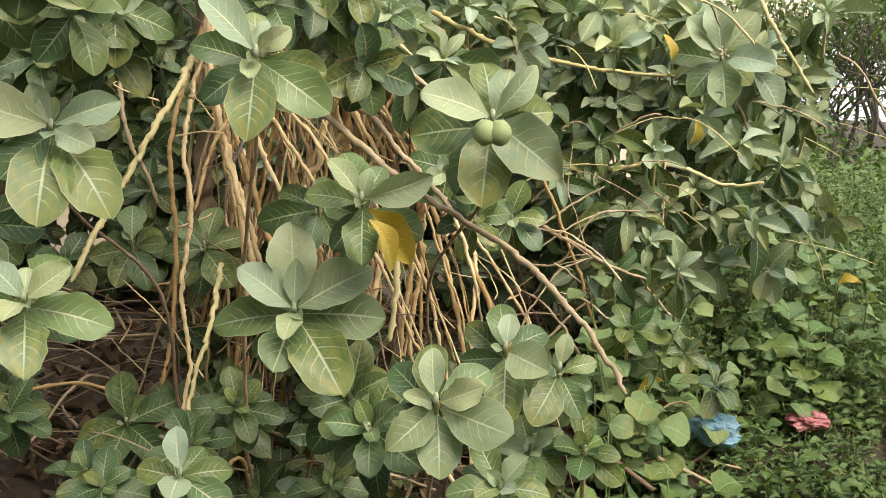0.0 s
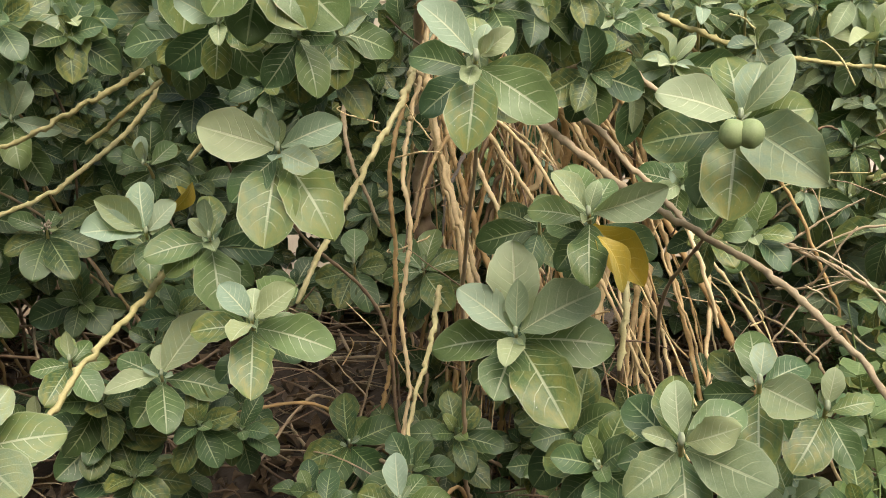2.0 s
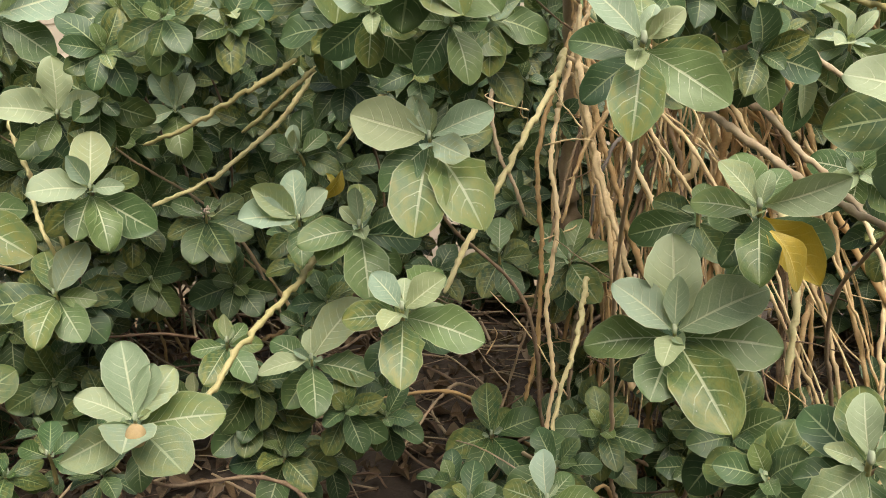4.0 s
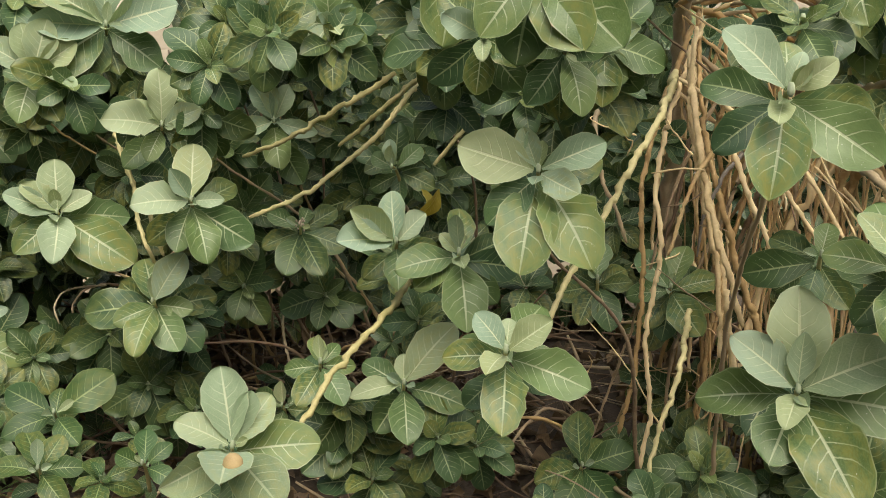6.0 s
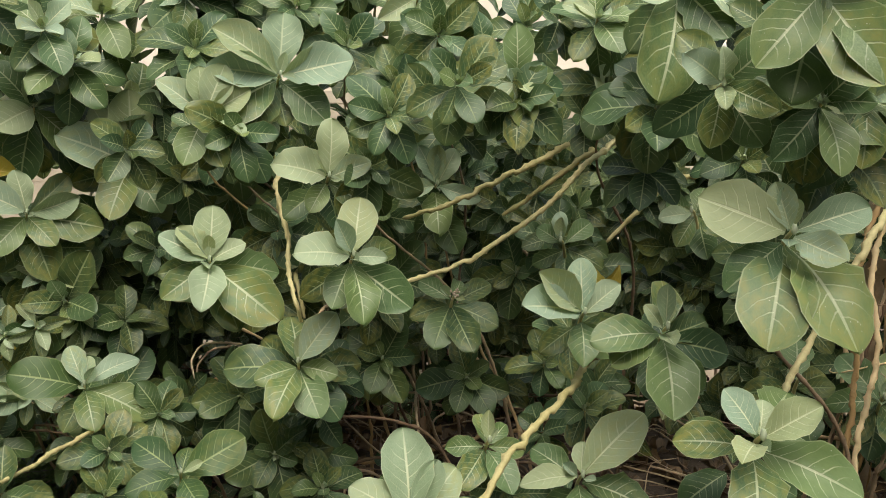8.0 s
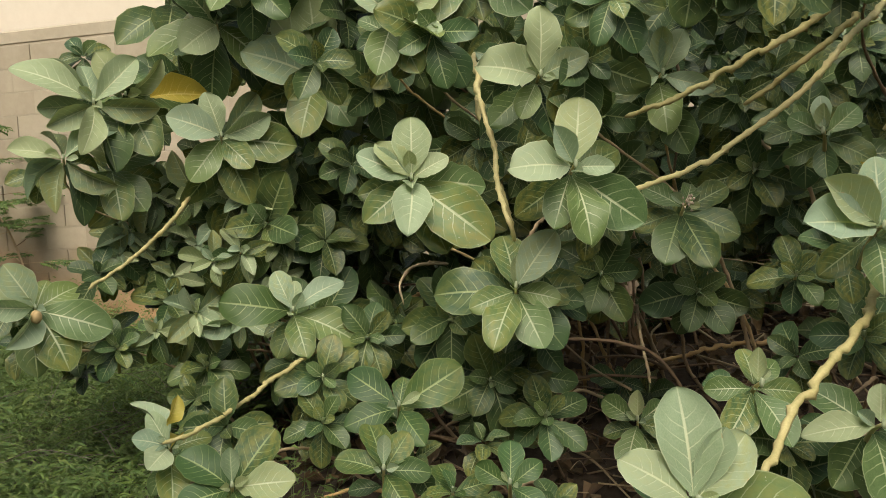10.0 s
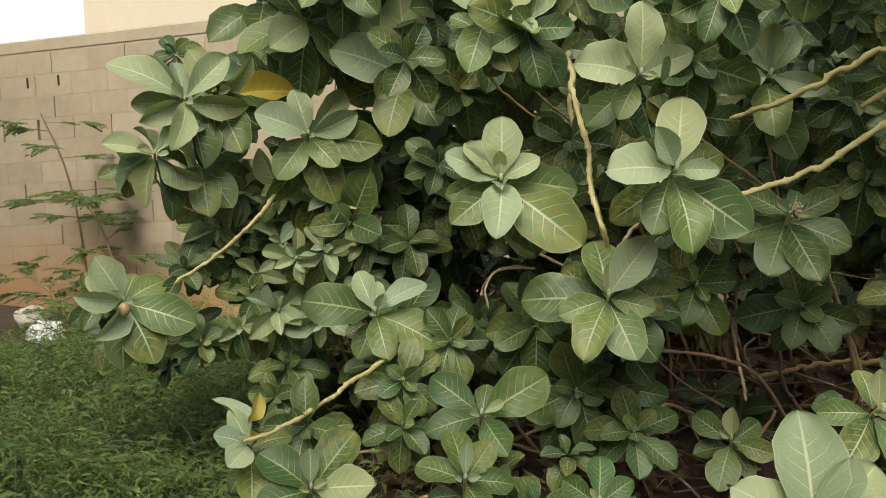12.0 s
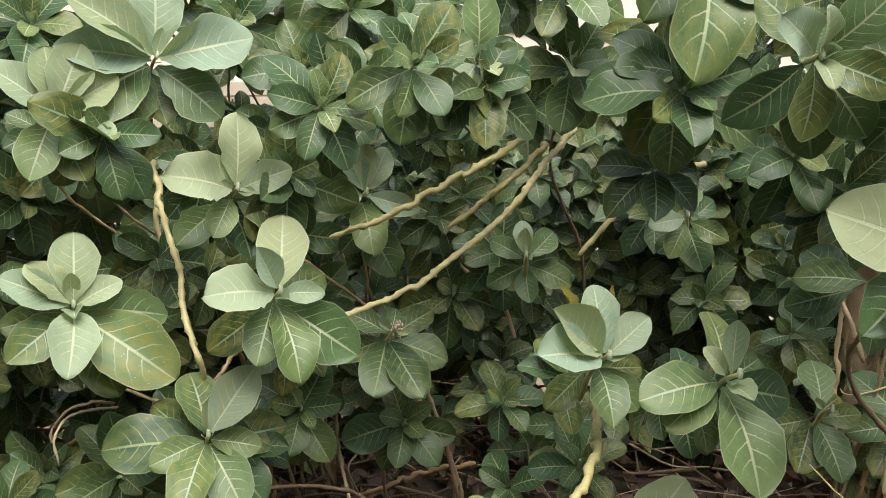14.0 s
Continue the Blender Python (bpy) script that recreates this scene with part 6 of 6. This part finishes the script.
def dry_patch():
    """Dry brown twigs lying in the grass beside the shrub."""
    rng = random.Random(91)
    items = []
    for i in range(60):
        p = Vector((rng.gauss(-4.15, 0.35), rng.gauss(1.55, 0.22), 0))
        p.z = height(p.x, p.y) + rng.uniform(0.02, 0.34)
        a, n = rng.uniform(0, 6.3), rng.uniform(0.1, 0.42)
        d = Vector((math.cos(a), math.sin(a), rng.gauss(0.1, 0.35)))
        q = p + d * n * 0.5 + Vector((rng.gauss(0, .03), rng.gauss(0, .03), rng.gauss(0.02, .02)))
        items.append((spline([p, q, p + d * n], 4), rng.choice((0.001, 0.0013, 0.0018))))
    twigs("dry_twigs", items, M_THORN, "thin dry brown twigs lying in the grass")


dry_patch()


def herb(x, y, z, tall, n, size, seed, bright=False):
    """A broad-leaved weed: a stem and stalked leaves, each on its own."""
    rng = random.Random(seed)
    root = Vector((x, y, z))
    ob = new("weed_plant", None)
    ob.location = root
    tagged(ob, "broad-leaved green weed growing beside the shrub", "weed", "broad-leaved weeds beside the shrub")
    d = Vector((rng.gauss(0, .2), -0.12 + rng.gauss(0, .2), 1)).normalized()
    v, f = tube(spline([Vector((0, 0, -0.02)), d * tall * 0.5 + Vector((rng.gauss(0, .02), 0, 0)), d * tall * 0.97], 4), np.linspace(0.004, 0.002, 9), 5, 0.1)
    part("stem", mesh_from("stem", v, f, M_GREEN), None, ob)
    for i in range(n):
        h = tall * (0.25 + 0.75 * (i + 0.6) / n)
        a = i * 2.4 + rng.random() * 0.8
        tip = Vector((math.cos(a), math.sin(a) - 0.25, rng.uniform(-0.25, 0.5))).normalized()
        s = size * rng.uniform(0.65, 1.2) * (1 - 0.35 * (i / n))
        leaf = part("leaf", LEAVES["yellow"][i % 3] if rng.random() < 0.025 else rng.choice(HERB_LEAVES if bright else DULL_LEAVES), None, ob)
        leaf.matrix_basis = bowed(d * h, tip, (rng.gauss(0, .25), -0.45 + rng.gauss(0, .25), 1), 0) @ Matrix.Scale(s, 4)


def herb_mesh(i, material):
    v, f, u = leaf_shape(500 + i, 0.92, 0.12, 0.22, 0.05, 8, 6, "round", stalk=0.28)
    k = len(v)
    sv, sf = tube([Vector((0, 0, 0)), Vector((0, 0.15, 0.015)), Vector((0, 0.30, 0.01))], [0.014, 0.012, 0.010], 4)
    return mesh_from("leaf", list(v) + [tuple(q) for q in sv], list(f) + [tuple(j + k for j in q) for q in sf], material, list(u) + [(0.5, 0.3)] * len(sv))


HERB_LEAVES = [herb_mesh(i, M_HERB) for i in range(5)]
DULL_LEAVES = [herb_mesh(10 + i, M_DULL) for i in range(5)]


def make_herbs():
    rng = random.Random(4)
    for i in range(9):
        herb(0.37 + rng.uniform(-0.12, 0.22), 1.92 + rng.uniform(-0.12, 0.22), height(0.35, 2.0), rng.uniform(0.38, 0.58), 5, 0.115, i, True)
    for i in range(40):
        x, y = rng.uniform(0.5, 1.75), rng.uniform(2.3, 3.5)
        if y < 2.75 and x > 0.85:
            continue
        t = right_slope(x, y) - height(x, y) + rng.uniform(0.02, 0.16) + (0.16 if x < 0.9 else 0)
        herb(x, y, height(x, y), t, 9, rng.uniform(0.10, 0.16), 50 + i, rng.random() < 0.15)
    for i in range(3):
        x, y = 0.50 + 0.05 * i, 2.28 + 0.06 * i
        herb(x, y, height(x, y), 0.62 + 0.09 * i, 11, 0.105, 120 + i, False)


make_herbs()


def crumple(name, r, squash, at, material, label, category, seed, rough=0.5):
    """A crumpled piece of plastic: a creased skin with folds."""
    v, f = blob(r, squash, seed, rough, 26, 16)
    rng = random.Random(seed)
    v = [(x + rng.gauss(0, r * 0.05), y + rng.gauss(0, r * 0.05), z * (0.75 + 0.5 * abs(noise.noise((x * 40, y * 40, seed))))) for x, y, z in v]
    ob = new(name, mesh_from(name, v, f, material, smooth=False))
    ob.location = at
    return tagged(ob, label, category)


M_BLUE = plain("blue_film", (0.05, 0.15, 0.22), (0.22, 0.36, 0.42), 30, 0.3, 0.6, 0.01)
M_RED = plain("red_film", (0.20, 0.035, 0.045), (0.48, 0.20, 0.20), 25, 0.4, 0.6, 0.01)
M_WHITE = plain("white_film", (0.66, 0.65, 0.66), (0.82, 0.81, 0.82), 18, 0.5, 0.4, 0.01)
M_ROCK = plain("pale_rock", (0.62, 0.57, 0.50), (0.78, 0.74, 0.68), 5, 0.9, 0.5, 0.02)
crumple("plastic_bag", 0.075, (1.1, 0.8, 0.75), (0.88, 2.54, height(0.88, 2.54) + 0.15), M_BLUE, "crumpled clear blue plastic bag caught in weeds", "plastic bag", 3)
crumple("plastic_wrapper", 0.062, (1.15, 0.7, 0.6), (1.25, 2.70, height(1.25, 2.70) + 0.09), M_RED, "crumpled faded red plastic wrapper on the weeds", "wrapper", 5)
crumple("white_bag", 0.14, (1.15, 0.9, 0.75), (-7.4, 1.72, height(-7.4, 1.72) + 0.19), M_WHITE, "torn white plastic bag lying on grass", "plastic bag", 7)
v, f = blob(0.17, (1.4, 0.8, 0.5), 9, 0.3, 22, 12)
rock = tagged(new("boulder", mesh_from("boulder", v, f, M_ROCK)), "pale smooth boulder at the foot of the wall", "boulder")
rock.location = (-8.6, 1.88, height(-8.6, 1.88) + 0.10)


def feather(p, d, length, rng, n=9):
    """A feathery leaf: a thin stalk with small leaflets in two rows."""
    out = []
    side = d.cross(Vector((0, 0, 1))).normalized()
    for i in range(n):
        q = p + d * (length * (i + 1) / n) + Vector((0, 0, -0.12 * length * ((i + 1) / n) ** 2))
        for s in (-1, 1):
            out.append((rng.choice(SMALL), bowed(q, side * s + d * 0.6, (rng.gauss(0, .2), rng.gauss(0, .2), 1), 0) @ Matrix.Scale(rng.uniform(0.035, 0.055), 4)))
    out.append((leaf_stalk(p, p + d * length, 0.002), Matrix.Identity(4)))
    return out


def sapling(x, y, tall, seed):
    rng = random.Random(seed)
    z = height(x, y)
    ob = new("sapling", None)
    ob.location = (x, y, z)
    tagged(ob, "slender feathery-leaved green sapling before the block wall", "sapling", "saplings by the wall")
    pts = spline([Vector((0, 0, -0.03)), Vector((-0.03, -0.02, tall * 0.4)), Vector((-0.12, -0.10, tall * 0.75)), Vector((-0.24, -0.24, tall))], 6)
    v, f = tube(pts, np.linspace(0.014, 0.005, len(pts)), 6, 0.1)
    part("trunk", mesh_from("trunk", v, f, M_TWIG), None, ob)
    items = []
    for i in range(13):
        h = rng.uniform(0.4, 1.0)
        p = pts[int(h * (len(pts) - 1))]
        a = rng.uniform(0, 6.3)
        d = Vector((math.cos(a), math.sin(a), rng.uniform(-0.02, 0.25))).normalized()
        ln = rng.uniform(0.25, 0.55)
        v, f = tube([p, p + d * ln * 0.6, p + d * ln], [0.004, 0.003, 0.0015], 5)
        part("branch", mesh_from("branch", v, f, M_TWIG), None, ob)
        for k in range(5):
            e = (d + Vector((rng.gauss(0, .6), rng.gauss(0, .6), rng.gauss(-0.05, .12)))).normalized()
            items += feather(p + d * ln * rng.uniform(0.35, 1.0), e, rng.uniform(0.12, 0.20), rng, 7)
    joined_leaves("foliage", ob, items, M_WEED)


sapling(-8.30, 2.28, 1.85, 1)
sapling(-8.02, 2.46, 1.2, 2)
sapling(-7.9, 2.0, 0.55, 3)


def thorn_tree(x, y, tall, seed):
    """A far scrub tree: a leaning trunk that forks again and again, with thin grey-green foliage."""
    rng = random.Random(seed)
    z = height(x, y)
    ob = new("tree", None)
    ob.location = (x, y, z)
    tagged(ob, "distant scrubby thorn tree with a tangle of bare branches", "tree", "thorn trees in the distance")
    limbs, leaves = [], []

    def grow(p, d, length, r, depth):
        q = p + d * length
        m = (p + q) / 2 + Vector((rng.gauss(0, .08), rng.gauss(0, .08), rng.gauss(0, .05))) * length
        pts = spline([p, m, q], 3 if depth > 2 else 2)
        limbs.append((tube(pts, np.linspace(r, r * 0.65, len(pts)), 5 if depth > 2 else 3, 0.1), depth))
        if depth <= 1:
            for i in range(9):
                c = q + Vector((rng.gauss(0, .25), rng.gauss(0, .25), rng.gauss(0, .2)))
                leaves.append((rng.choice(SMALL), bowed(c, (rng.gauss(0, 1), rng.gauss(0, 1), rng.gauss(0, 1)), (0, 0, 1), 0) @ Matrix.Scale(rng.uniform(0.05, 0.11), 4)))
        if depth:
            for i in range(3 if depth > 2 else 2):
                e = (d + Vector((rng.gauss(0, .55), rng.gauss(0, .55), rng.gauss(0.1, .35)))).normalized()
                grow(q, e, length * rng.uniform(0.62, 0.85), r * 0.62, depth - 1)
    for i in range(5):
        grow(Vector((rng.gauss(0, .15), rng.gauss(0, .15), -0.1)), Vector((rng.gauss(0, .45), rng.gauss(0, .3), 1)).normalized(), tall * 0.26, 0.042, 4)
    for (v, f), depth in limbs[:1]:
        part("trunk", mesh_from("trunk", v, f, M_THORN), None, ob)
    vs, fs, base = [], [], 0
    for (v, f), depth in limbs[1:]:
        vs.extend(v)
        fs.extend(tuple(i + base for i in q) for q in f)
        base += len(v)
    tagged(part("twig_tangle", mesh_from("twig_tangle", vs, fs, M_THORN), None, ob), kind="stuff")
    joined_leaves("crown", ob, leaves, M_WEED)


thorn_tree(4.7, 9.2, 3.6, 1)
thorn_tree(5.6, 10.0, 3.8, 2)
thorn_tree(6.8, 11.2, 4.4, 3)
thorn_tree(3.7, 9.8, 3.6, 4)
thorn_tree(8.4, 13.5, 4.6, 5)


# ---- unseen plain wall added behind the camera to block low sky light ----
bm = bmesh.new()
bmesh.ops.create_cube(bm, size=1.0, matrix=Matrix.LocRotScale((-1.5, -2.3, 2.0), None, (24, 0.2, 5.0)))
tagged(part("shade_wall_south", bm, M_SHADE_WALL, None), "plain grey wall added unseen behind the camera to block low light", "wall", kind="structure")


# ---- glowing ring added for the bright haze along the whole horizon ----
haze, hn, hb = mat("haze", 1.0)
hb.inputs["Base Color"].default_value = (0, 0, 0, 1)
hb.inputs["Emission Color"].default_value, hb.inputs["Emission Strength"].default_value = (1.0, 0.985, 0.96, 1), 1.0
ring = [(470 * math.cos(i * math.pi / 24), 470 * math.sin(i * math.pi / 24), z) for i in range(48) for z in (-6, 90)]
band = [(2 * i, 2 * ((i + 1) % 48), 2 * ((i + 1) % 48) + 1, 2 * i + 1) for i in range(48)]
tagged(new("backdrop", mesh_from("backdrop", ring, band, haze)), "glowing ring added for the pale hazy sky along the horizon", "sky", kind="structure")
